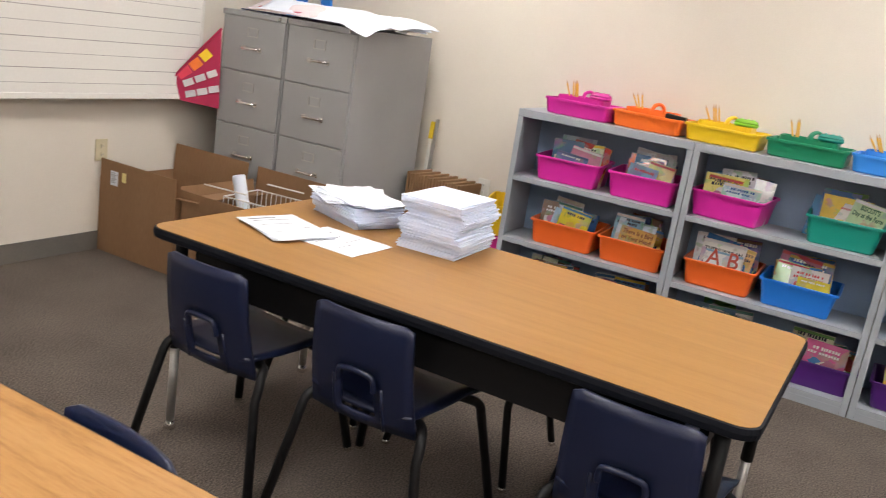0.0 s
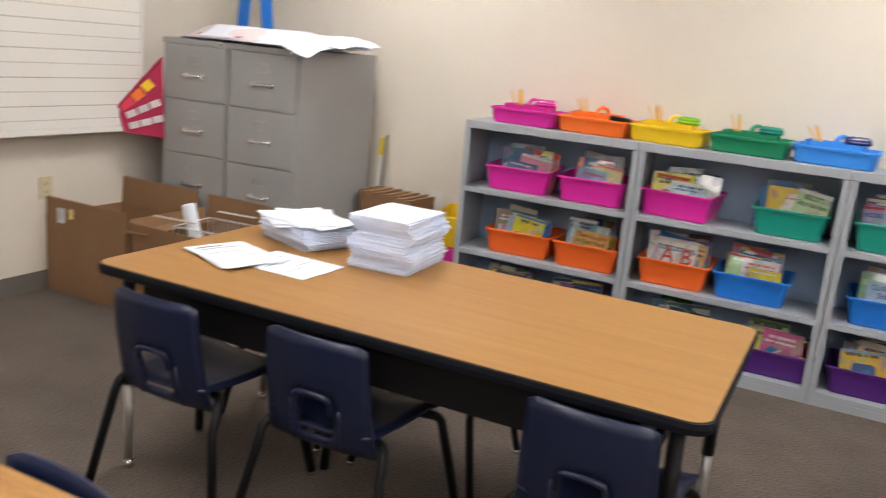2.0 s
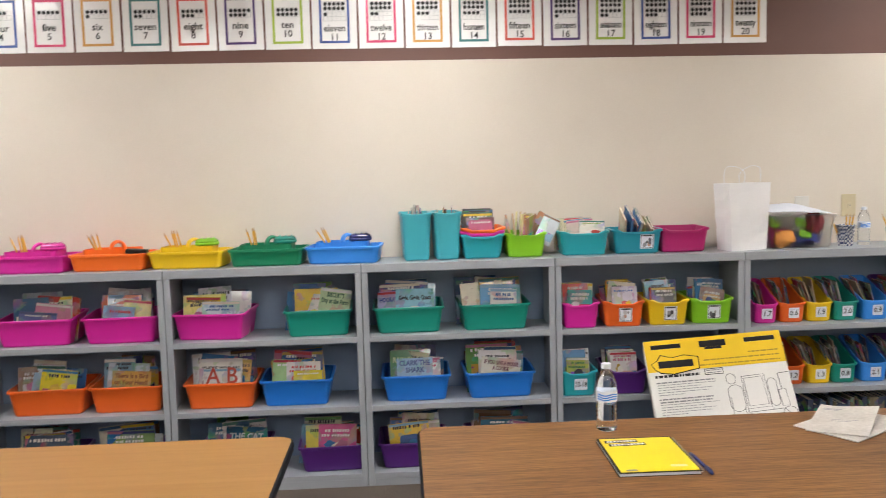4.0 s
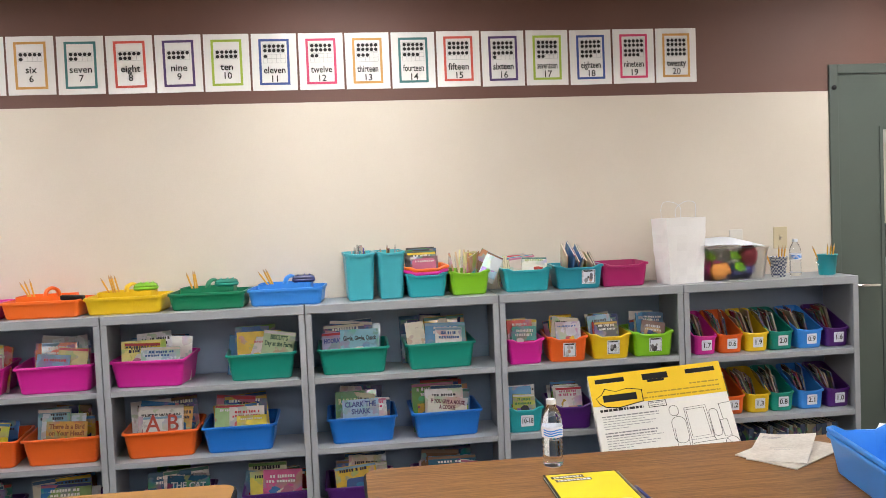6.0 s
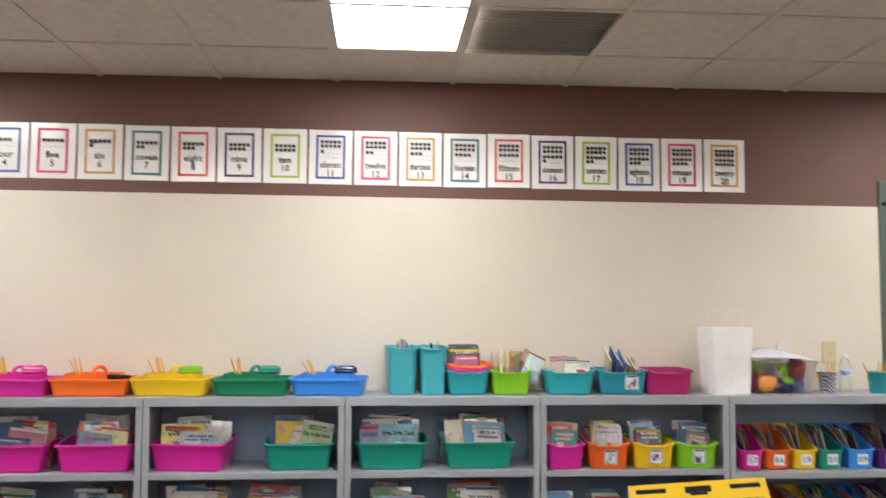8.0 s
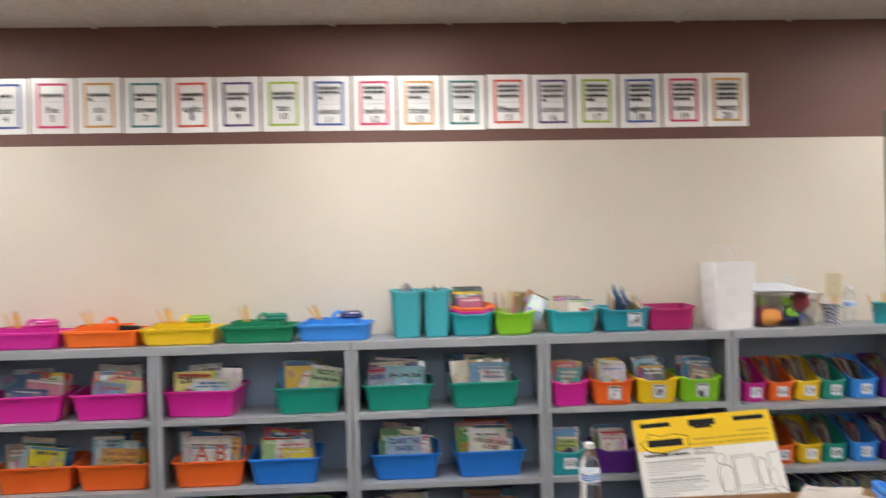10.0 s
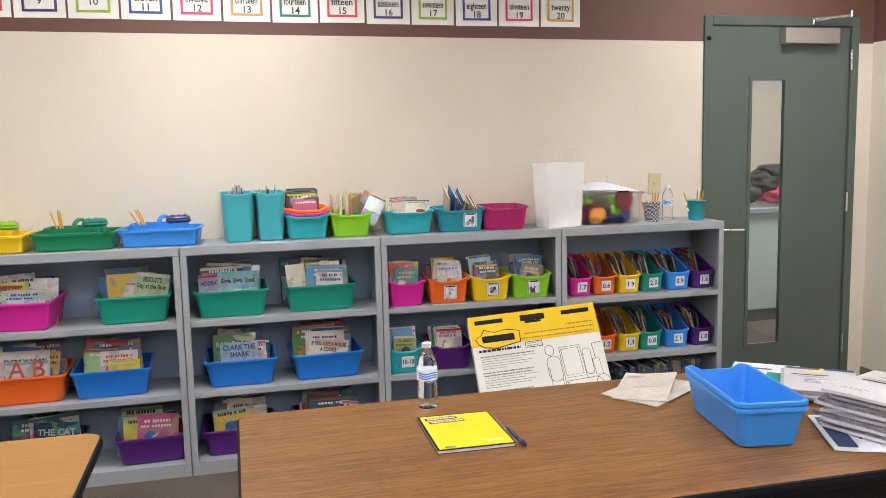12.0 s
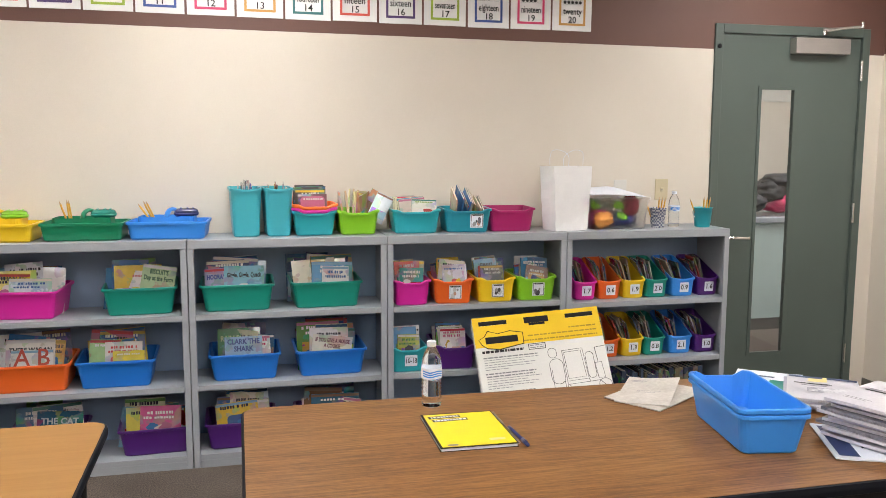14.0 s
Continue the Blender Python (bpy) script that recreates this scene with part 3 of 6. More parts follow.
# ---- whiteboard on the west wall ----
def build_whiteboard():
    wb = empty("whiteboard", pose(LEFT_X, -0.53, 0.816))
    tagged(wb, "large lined whiteboard with white trim, on the cream wall", "whiteboard")
    L, Hh, OUT = 3.0, 1.2, 0.105
    part("board", block((0.0, -L, 0.03), (OUT - 0.006, 0, Hh), 0.0), M_BOARD, wb)
    part("bottom_rail", block((0.0, -L, 0), (OUT, 0, 0.0295), 0.003), M_BOARD, wb)
    part("end_rail", block((0.0, 0.0005, 0), (OUT, 0.02, Hh), 0.003), M_BOARD, wb)
    for k in range(16):
        z = 0.075 + k * 0.069
        part("rule", block((OUT - 0.0058, -L, z - 0.0012 - 0.0012 * (k % 2)), (OUT - 0.0052, -0.005, z + 0.0012)), M_RULE, wb)


build_whiteboard()


# ---- number cards above the paint line ----
WORDS = "one two three four five six seven eight nine ten eleven twelve thirteen fourteen fifteen sixteen seventeen eighteen nineteen twenty".split()
CARD_TINTS = [("gold", (0.62, 0.33, 0.09)), ("teal", (0.05, 0.2, 0.2)), ("coral", (0.7, 0.11, 0.08)), ("purple", (0.09, 0.05, 0.17)), ("lime", (0.36, 0.5, 0.06)), ("blue", (0.05, 0.1, 0.33)), ("pink", (0.68, 0.06, 0.17))]


def rect_frame(bm, w, h, t, y):
    for lo, hi in (((-w / 2, h / 2 - t), (w / 2, h / 2)), ((-w / 2, -h / 2), (w / 2, -h / 2 + t)), ((-w / 2, -h / 2 + t), (-w / 2 + t, h / 2 - t)), ((w / 2 - t, -h / 2 + t), (w / 2, h / 2 - t))):
        add_box(bm, (lo[0], y - 0.0003, lo[1]), (hi[0], y, hi[1]))
    return bm


def build_card(n):
    tint, colour = CARD_TINTS[(n - 6) % 7]
    w, h = 0.219, 0.279
    rng = random.Random(n)
    x = 0.70 + (n - 7) * 0.2293 + w / 2
    c = empty("number_card", pose(x, WALL_Y - 0.003, 2.2575 - 0.0062 * x + rng.uniform(-0.002, 0.002), rng.uniform(-0.8, 0.2), rng.uniform(-0.5, 0.5), rng.uniform(-0.6, 0.6)))
    tagged(c, f"laminated number card {WORDS[n - 1]} with a {tint} border on the wall", "number card", "row of number cards")
    sheet = bmesh.new()
    k = 6
    vs = [[sheet.verts.new((w * (i / k - 0.5), 0.0012 * math.sin(i * 1.7 + n) - 0.0005, h * (j / k - 0.5))) for j in range(k + 1)] for i in range(k + 1)]
    for i in range(k):
        for j in range(k):
            sheet.faces.new((vs[i][j], vs[i + 1][j], vs[i + 1][j + 1], vs[i][j + 1]))
    thicken(sheet, (0, 0.0008, 0))
    part("sheet", sheet, M_CARD, c)
    b = part("border", rect_frame(bmesh.new(), 0.148, 0.225, 0.0115, -0.0034), M_PLAIN, c, f"{tint} printed border")
    b.color = (*colour, 1)
    frames = 1 if n <= 10 else 2
    top = 0.062 if n <= 10 else 0.088
    grid = bmesh.new()
    dots = bmesh.new()
    cell, left = 0.0215, n
    for f in range(frames):
        z0 = top - f * 0.0495
        for r in range(2):
            for q in range(5):
                x, z = (q - 2) * cell, z0 - (r + 0.5) * cell
                if left > 0:
                    left -= 1
                    ring = [(x + 0.0088 * math.cos(a * math.tau / 14), -0.0048, z + 0.0088 * math.sin(a * math.tau / 14)) for a in range(14)]
                    dots.faces.new([dots.verts.new(p) for p in ring])
        for r in range(3):
            add_box(grid, (-2.5 * cell, -0.0042, z0 - r * cell - 0.0007), (2.5 * cell, -0.0038, z0 - r * cell + 0.0007))
        for q in range(6):
            add_box(grid, ((q - 2.5) * cell - 0.0007, -0.0045, z0 - 2 * cell), ((q - 2.5) * cell + 0.0007, -0.0043, z0))
    part("ten_frame", grid, M_CELL, c)
    part("dots", dots, M_INK, c)
    low = -0.022 if n <= 10 else -0.041
    word = moved(lettering(WORDS[n - 1], 0.047, 0.105, 0.0007), UPRIGHT)
    part("word", moved(word, pose(0, -0.0046, low)), M_INK, c)
    num = moved(lettering(str(n), 0.046, None, 0.0005), UPRIGHT)
    part("numeral", moved(num, pose(0, -0.0046, low - 0.043)), M_INK, c)


for n in range(1, 21):
    build_card(n)


# ---- bins ----
def dense_ring(w, d, r):
    pts = ring_points(w, d, r, 4)
    out = []
    for a, b in zip(pts, pts[1:] + pts[:1]):
        k = max(1, int(math.dist(a, b) / 0.025))
        out += [(a[0] + (b[0] - a[0]) * i / k, a[1] + (b[1] - a[1]) * i / k) for i in range(k)]
    return out


def tub_mesh(wb, wt, db, dt, h, rise=0.0, notch=0.0, lip=0.009, wall=0.003):
    """An open moulded container; rise lifts the rim towards the back (+y), notch dips the front rim."""
    base = dense_ring(wt, dt, 0.022)

    def ring(w, d, z, inset=0.0):
        out = []
        for x, y in base:
            u, v = x / (wt / 2), y / (dt / 2)
            top = h + rise * max(0.0, (v + 1) / 2 - 0.08)
            if notch and v < -0.8 and abs(u) < 0.72:
                top -= notch * min(1.0, (0.72 - abs(u)) / 0.14)
            zz = top + z if z <= 0 else z
            f = 0.0 if z <= 0 else 1.0
            out.append((u * (w / 2 - inset), v * (d / 2 - inset), zz if f == 0 else z))
        return out

    body, rim = bmesh.new(), bmesh.new()
    loft(body, [ring(wb - 0.01, db - 0.01, 0.0001), ring(wb, db, 0.006), ring(wt, dt, -0.012), ring(wt, dt, -0.003), ring(wt, dt, -0.003, wall), ring(wb, db, 0.008, wall)], True, True)
    edge = [ring(wt, dt, -0.0125, -0.0002), ring(wt + 2 * lip, dt + 2 * lip, -0.012), ring(wt + 2 * lip, dt + 2 * lip, -0.002), ring(wt + 2 * lip - 0.004, dt + 2 * lip - 0.004, 0), ring(wt, dt, 0, wall - 0.001), ring(wt, dt, -0.0026, wall - 0.0005)]
    loft(rim, edge + edge[:1], False, False)
    bmesh.ops.remove_doubles(rim, verts=rim.verts, dist=0.00005)
    return body, rim


def build_tub(name, m, wb, wt, db, dt, h, colour, label, category, group="", rise=0.0, notch=0.0, lip=0.009):
    body, rim = tub_mesh(wb, wt, db, dt, h, rise, notch, lip)
    t = part(name, body, M_COLOUR[colour])
    t.matrix_basis = m
    for ob in (t, part("rim", rim, M_COLOUR[colour], t)):
        bev = ob.modifiers.new("soft", "BEVEL")
        bev.width, bev.segments, bev.limit_method, bev.angle_limit = 0.0018, 2, "ANGLE", radians(35)
    return tagged(t, label, category, group)


def bars(rows, w, y, z, step, t, rng):
    """Plain bars in place of small print."""
    bm = bmesh.new()
    for k in range(rows):
        q = w * rng.uniform(0.6, 1.0)
        add_box(bm, (-w / 2, y - 0.0004, z - k * step - t / 2), (-w / 2 + q, y, z - k * step + t / 2))
    return bm


COVERS = [(0.04, 0.18, 0.45), (0.5, 0.32, 0.05), (0.45, 0.04, 0.03), (0.12, 0.3, 0.07), (0.68, 0.63, 0.52), (0.03, 0.045, 0.16), (0.22, 0.4, 0.55), (0.45, 0.14, 0.24), (0.7, 0.48, 0.03), (0.04, 0.16, 0.13), (0.62, 0.6, 0.6), (0.16, 0.08, 0.04), (0.04, 0.2, 0.42), (0.5, 0.03, 0.05), (0.72, 0.7, 0.68), (0.02, 0.09, 0.2)]
PALE = [(0.74, 0.76, 0.8), (0.62, 0.72, 0.8), (0.78, 0.74, 0.62), (0.7, 0.72, 0.5), (0.08, 0.2, 0.5), (0.76, 0.78, 0.8)]
BOOKS = {}


def build_book(m, w, h, t, colour, label="picture book with a printed cover", title="", ink=(0.02, 0.02, 0.03), panel=None, group="books in bins", size=0.03, seed=0, where=0.78):
    """A book standing with its front cover towards -y; origin at the middle of the bottom edge."""
    rng = random.Random(seed * 7 + int(w * 1000))
    key = (round(w, 3), round(h, 3), round(t, 3))
    b = empty("book", m)
    tagged(b, label, "book", group)
    if key not in BOOKS:
        cov = bmesh.new()
        add_box(cov, (-w / 2, -t / 2, 0), (w / 2, -t / 2 + 0.0012, h))
        add_box(cov, (-w / 2, t / 2 - 0.0012, 0), (w / 2, t / 2, h))
        add_box(cov, (-w / 2, -t / 2 + 0.0012, 0), (-w / 2 + 0.0012, t / 2 - 0.0012, h))
        c0 = part("cover", cov, M_COVER, b)
        p0 = part("page_block", block((-w / 2 + 0.0013, -t / 2 + 0.0013, 0.002), (w / 2 - 0.002, t / 2 - 0.0013, h - 0.002)), M_PAGES, b)
        BOOKS[key] = (c0.data, p0.data)
    else:
        c0, p0 = (new(nm, me) for nm, me in zip(("cover", "page_block"), BOOKS[key]))
        c0.parent = p0.parent = b
    c0.color = (*colour, 1)
    y = -t / 2
    if rng.random() < 0.7:
        a, q, side = rng.uniform(0.05, 0.2), rng.uniform(0.42, 0.62), rng.uniform(0.38, 0.47)
        art = part("artwork", block((-w * side, y - 0.0003, h * a), (w * side, y - 0.0001, h * q)), M_ART, b)
        art.color = (*rng.choice(COVERS), 1)
    if rng.random() < 0.45:
        bn = part("banner", block((-w / 2 + 0.001, y - 0.0003, h * 0.925), (w / 2 - 0.001, y - 0.0001, h * 0.985)), M_PLAIN, b)
        bn.color = (*rng.choice(COVERS), 1)
    if panel:
        pn = part("picture", moved(slab(w * panel[3], h * panel[4], 0, 0.0004, min(w * panel[3], h * panel[4]) * 0.25, 4), pose(0, y, h * panel[5], 90)), M_PLAIN, b)
        pn.color = (*panel[:3], 1)
    if title:
        tl = part("title", moved(moved(lettering(title, size, w * 0.86, 0.0011), UPRIGHT), pose(0, y - 0.0009, h * where)), M_PLAIN, b)
        tl.color = (*ink, 1)
    if not title and (panel is not None or rng.random() < 0.55):
        words = bmesh.new()
        z = h * rng.uniform(0.84, 0.9)
        for row in range(rng.choice((1, 2, 2))):
            hh = h * rng.uniform(0.05, 0.085)
            x, stop = -w * rng.uniform(0.28, 0.42), w * rng.uniform(0.25, 0.42)
            while x < stop:
                q = w * rng.uniform(0.045, 0.085)
                add_box(words, (x, y - 0.0011, z - hh / 2 * rng.uniform(0.7, 1)), (x + q * 0.72, y - 0.0006, z + hh / 2 * rng.uniform(0.7, 1)))
                x += q * (1.0 if rng.random() < 0.8 else 1.6)
            z -= hh * 1.45
        tl = part("print", words, M_PLAIN, b)
        tl.color = (*ink, 1) if sum(colour) > 0.75 else (0.75, 0.74, 0.7, 1)
        for q in range(rng.choice((1, 2, 3))):
            rx, rz = w * rng.uniform(0.1, 0.24), h * rng.uniform(0.07, 0.16)
            px, pz = rng.uniform(-0.2, 0.2) * w, h * rng.uniform(0.3, 0.58)
            shape = bmesh.new()
            k = rng.choice((5, 7, 9, 12))
            shape.faces.new([shape.verts.new((px + rx * (1 + 0.25 * math.sin(a * 2.3)) * math.cos(a * math.tau / k), y - 0.0005 - 0.0002 * q, pz + rz * math.sin(a * math.tau / k))) for a in range(k)])
            pc = part("picture", shape, M_PLAIN, b)
            pc.color = (*rng.choice(COVERS + [(0.75, 0.72, 0.68), (0.03, 0.03, 0.04)]), 1)
    return b


def fill_facing(cx, z, rng, n, spread, h=(0.19, 0.235), w=(0.16, 0.21), y0=0.10, fronts=()):
    """Picture books leaning back one behind the other; the front ones as named."""
    y = y0
    for k, fr in enumerate(fronts):
        dx, hh, ww, col, title, ink, panel, size, lean = fr
        t = 0.006
        build_book(pose(cx + dx, y, z + 0.006, -14 - k, lean, rng.uniform(-6, 6)), ww, hh, t, tuple(min(0.82, v * 1.18) for v in col), "picture book standing face-out in a bin", title, ink, panel, size=size, seed=k + int(cx * 100))
        y += 0.016
    for k in range(n):
        hh, ww = rng.choice((h[0], (h[0] + h[1]) / 2, h[1])), rng.choice((w[0], (w[0] + w[1]) / 2, w[1]))
        build_book(pose(cx + rng.uniform(-spread, spread) * 1.35, y, z + 0.006, rng.uniform(-15, -8), rng.uniform(-6, 6), rng.uniform(-14, 14)), ww, hh, rng.choice((0.004, 0.006, 0.009)), rng.choice(COVERS + PALE), "picture book standing in a storage bin", seed=k + int(cx * 50))
        y += 0.013


BLACK, WHITE = (0.02, 0.02, 0.03), (0.8, 0.78, 0.74)
# colour, left, right, shelf level, yaw, books: (dx, height, width, colour, title, ink, panel, size, lean)
BIG_BINS = [
    ("magenta", 0.135, 0.440, S1, 2, [(-0.01, 0.15, 0.17, (0.1, 0.12, 0.3), "", WHITE, (0.7, 0.66, 0.55, 0.8, 0.4, 0.4), 0.02, 6), (0.05, 0.185, 0.17, (0.5, 0.18, 0.28), "", WHITE, None, 0.02, 8)]),
    ("magenta", 0.533, 0.835, S1, 2, [(-0.03, 0.165, 0.15, (0.25, 0.42, 0.6), "", (0.6, 0.05, 0.05), None, 0.02, 5), (0.05, 0.19, 0.13, (0.62, 0.55, 0.2), "", BLACK, None, 0.02, 7), (-0.02, 0.215, 0.18, (0.55, 0.12, 0.06), "", WHITE, None, 0.02, 2)]),
    ("magenta", 0.962, 1.264, S1, -7, [(0.035, 0.17, 0.175, (0.55, 0.65, 0.72), "", (0.02, 0.1, 0.3), (0.7, 0.45, 0.4, 0.5, 0.3, 0.3), 0.02, 2), (-0.04, 0.205, 0.2, (0.72, 0.62, 0.18), "", BLACK, (0.7, 0.68, 0.6, 0.4, 0.5, 0.45), 0.03, 0)]),
    ("teal", 1.473, 1.748, S1, 2, [(0.06, 0.215, 0.15, (0.42, 0.55, 0.32), "BISCUIT'S\nDay at the Farm", (0.02, 0.1, 0.05), (0.75, 0.4, 0.28, 0.8, 0.25, 0.2), 0.03, 9), (-0.02, 0.19, 0.14, (0.68, 0.64, 0.6), "", (0.5, 0.1, 0.1), (0.7, 0.4, 0.4, 0.6, 0.3, 0.35), 0.02, 3)]),
    ("teal", 1.900, 2.190, S1, 0, [(0.035, 0.20, 0.185, (0.24, 0.5, 0.62), "Giggle, Giggle, Quack", BLACK, (0.75, 0.72, 0.66, 0.25, 0.4, 0.38), 0.03, 0), (-0.06, 0.19, 0.16, (0.35, 0.35, 0.55), "HOORAY 100th", (0.03, 0.05, 0.3), (0.7, 0.6, 0.65, 0.6, 0.3, 0.4), 0.03, -3), (-0.03, 0.225, 0.2, (0.08, 0.1, 0.2), "", WHITE, None, 0.02, -2)]),
    ("teal", 2.312, 2.604, S1, 2, [(0.05, 0.185, 0.13, (0.68, 0.68, 0.66), "", (0.02, 0.1, 0.3), (0.75, 0.5, 0.05, 0.6, 0.2, 0.25), 0.02, 3), (0.04, 0.205, 0.2, (0.12, 0.32, 0.55), "", WHITE, (0.72, 0.6, 0.15, 0.2, 0.5, 0.4), 0.02, 2), (-0.03, 0.22, 0.21, (0.7, 0.64, 0.5), "", BLACK, None, 0.02, -4)]),
    ("orange", 0.170, 0.482, S2, 2, [(0.02, 0.20, 0.165, (0.78, 0.6, 0.03), "", BLACK, (0.05, 0.05, 0.05, 0.45, 0.2, 0.4), 0.03, 8), (-0.03, 0.18, 0.15, (0.35, 0.5, 0.62), "", BLACK, None, 0.02, 8)]),
    ("orange", 0.548, 0.850, S2, 0, [(0.0, 0.18, 0.185, (0.62, 0.36, 0.1), "There Is a Bird\non Your Head!", (0.3, 0.1, 0.03), (0.4, 0.36, 0.3, 0.4, 0.42, 0.35), 0.03, 3), (-0.02, 0.215, 0.2, (0.5, 0.58, 0.66), "", BLACK, None, 0.02, 2)]),
    ("orange", 0.990, 1.285, S2, 0, [(0.0, 0.175, 0.18, (0.74, 0.74, 0.78), "A B", (0.55, 0.08, 0.05), (0.1, 0.35, 0.12, 0.2, 0.2, 0.25), 0.11, 0), (-0.01, 0.22, 0.205, (0.66, 0.64, 0.6), "THERE WAS AN", BLACK, None, 0.026, 2), (0.07, 0.21, 0.1, (0.6, 0.35, 0.12), "", BLACK, None, 0.02, 4)]),
    ("blue", 1.350, 1.645, S2, 0, [(0.055, 0.15, 0.14, (0.78, 0.58, 0.05), "", WHITE, (0.12, 0.05, 0.03, 0.9, 0.35, 0.42), 0.02, 0), (0.03, 0.19, 0.165, (0.65, 0.6, 0.55), "", (0.6, 0.05, 0.05), (0.6, 0.1, 0.08, 0.7, 0.3, 0.5), 0.02, 0), (-0.06, 0.2, 0.14, (0.3, 0.5, 0.2), "", WHITE, None, 0.02, 2), (0.02, 0.235, 0.2, (0.05, 0.1, 0.32), "", WHITE, None, 0.02, 2)]),
    ("blue", 1.930, 2.214, S2, 0, [(0.0, 0.19, 0.175, (0.3, 0.47, 0.65), "CLARK THE\nSHARK", (0.03, 0.06, 0.25), None, 0.034, 0), (0.05, 0.185, 0.16, (0.7, 0.7, 0.72), "", (0.6, 0.03, 0.15), None, 0.03, -2), (-0.02, 0.225, 0.2, (0.06, 0.22, 0.08), "RAIN FOREST", (0.5, 0.62, 0.3), None, 0.036, 0)]),
    ("blue", 2.330, 2.622, S2, 2, [(0.0, 0.175, 0.195, (0.72, 0.68, 0.6), "IF YOU GIVE A MOUSE\nA COOKIE", (0.15, 0.03, 0.06), (0.4, 0.22, 0.1, 0.25, 0.25, 0.25), 0.026, 8), (0.0, 0.21, 0.19, (0.74, 0.74, 0.72), "", BLACK, (0.3, 0.5, 0.3, 0.5, 0.3, 0.4), 0.04, 2), (0.02, 0.225, 0.16, (0.7, 0.62, 0.5), "THERE WAS AN", BLACK, None, 0.026, 2), (-0.01, 0.255, 0.19, (0.04, 0.05, 0.18), "HONK!", (0.45, 0.55, 0.7), None, 0.045, 0)]),
    ("purple", 1.515, 1.800, S3, 2, [(0.02, 0.205, 0.185, (0.6, 0.12, 0.28), "", WHITE, (0.5, 0.5, 0.5, 0.6, 0.4, 0.35), 0.02, 2), (-0.04, 0.2, 0.18, (0.65, 0.55, 0.1), "", BLACK, None, 0.02, 0)]),
    ("purple", 1.905, 2.190, S3, 0, [(0.0, 0.2, 0.2, (0.65, 0.42, 0.06), "", BLACK, (0.05, 0.12, 0.3, 0.5, 0.4, 0.5), 0.02, -6), (-0.02, 0.22, 0.19, (0.08, 0.15, 0.35), "", WHITE, None, 0.02, 3)]),
    ("purple", 1.040, 1.325, S3, 0, [(0.05, 0.21, 0.2, (0.02, 0.08, 0.14), "THE CAT", (0.45, 0.5, 0.52), (0.4, 0.05, 0.05, 0.3, 0.25, 0.4), 0.04, 2), (-0.03, 0.23, 0.2, (0.05, 0.12, 0.2), "", WHITE, None, 0.02, 0)]),
    ("purple", 2.330, 2.615, S3, 0, [(0.03, 0.21, 0.24, (0.03, 0.1, 0.16), "", (0.3, 0.6, 0.65), (0.25, 0.2, 0.1, 0.5, 0.3, 0.5), 0.03, 3)]),
    ("purple", 0.150, 0.430, S3, 0, [(0.0, 0.21, 0.24, (0.04, 0.07, 0.12), "", WHITE, None, 0.03, 0)]),
    ("purple", 0.545, 0.830, S3, 0, [(0.0, 0.215, 0.22, (0.2, 0.3, 0.12), "", WHITE, None, 0.03, 0)]),
]
for k, (col, a, b, z, yaw, fronts) in enumerate(BIG_BINS):
    rng = random.Random(k)
    cx, wb = (a + b) / 2, b - a
    build_tub("book_bin", pose(cx, 0.175, z + 0.001, 0, 0, yaw), wb, wb + 0.035, 0.235, 0.255, 0.125, col, f"{col} plastic book bin filled with picture books on a shelf", "bin", "book bins", 0.012)
    fill_facing(cx - 0.005, z, rng, 5 + k % 3, 0.05, fronts=fronts, y0=0.1)


def shelf_label(m, w, h, words, parent, picture=False):
    lb = part("label_card", moved(slab(w, h, 0, 0.001, 0.003, 2), m @ UPRIGHT), M_PAPER, parent, "white label card")
    if words:
        part("number", moved(lettering(words, h * 0.66, w * 0.86, 0.0006), m @ pose(0, -0.0016, -h * 0.02) @ UPRIGHT), M_INK, lb)
        part("rule", moved(block((-w * 0.4, -0.0016, h * 0.3), (w * 0.4, -0.0012, h * 0.32)), m), M_PRINT, lb)
    if picture:
        rng = random.Random(parent.name)
        part("border", rect_frame(bmesh.new(), w * 0.9, h * 0.92, 0.0022, -0.0014), M_INK, lb).matrix_basis = m
        for q in range(6):
            x, z, r = rng.uniform(-0.26, 0.26) * w, rng.uniform(-0.34, 0.2) * h, rng.uniform(0.07, 0.15) * w
            blob = bmesh.new()
            blob.faces.new([blob.verts.new((x + r * math.cos(i * math.tau / 10), -0.0013 - q * 0.0001, z + r * math.sin(i * math.tau / 10) * 1.4)) for i in range(10)])
            pic = part("picture", moved(blob, m), M_PLAIN, lb)
            pic.color = (*rng.choice(((0.06, 0.06, 0.07), (0.3, 0.3, 0.32), (0.5, 0.3, 0.24), (0.14, 0.13, 0.16), (0.55, 0.56, 0.58))), 1)
        part("heading", moved(block((-w * 0.35, -0.0015, h * 0.36), (w * 0.35, -0.0012, h * 0.42)), m), M_INK, lb)


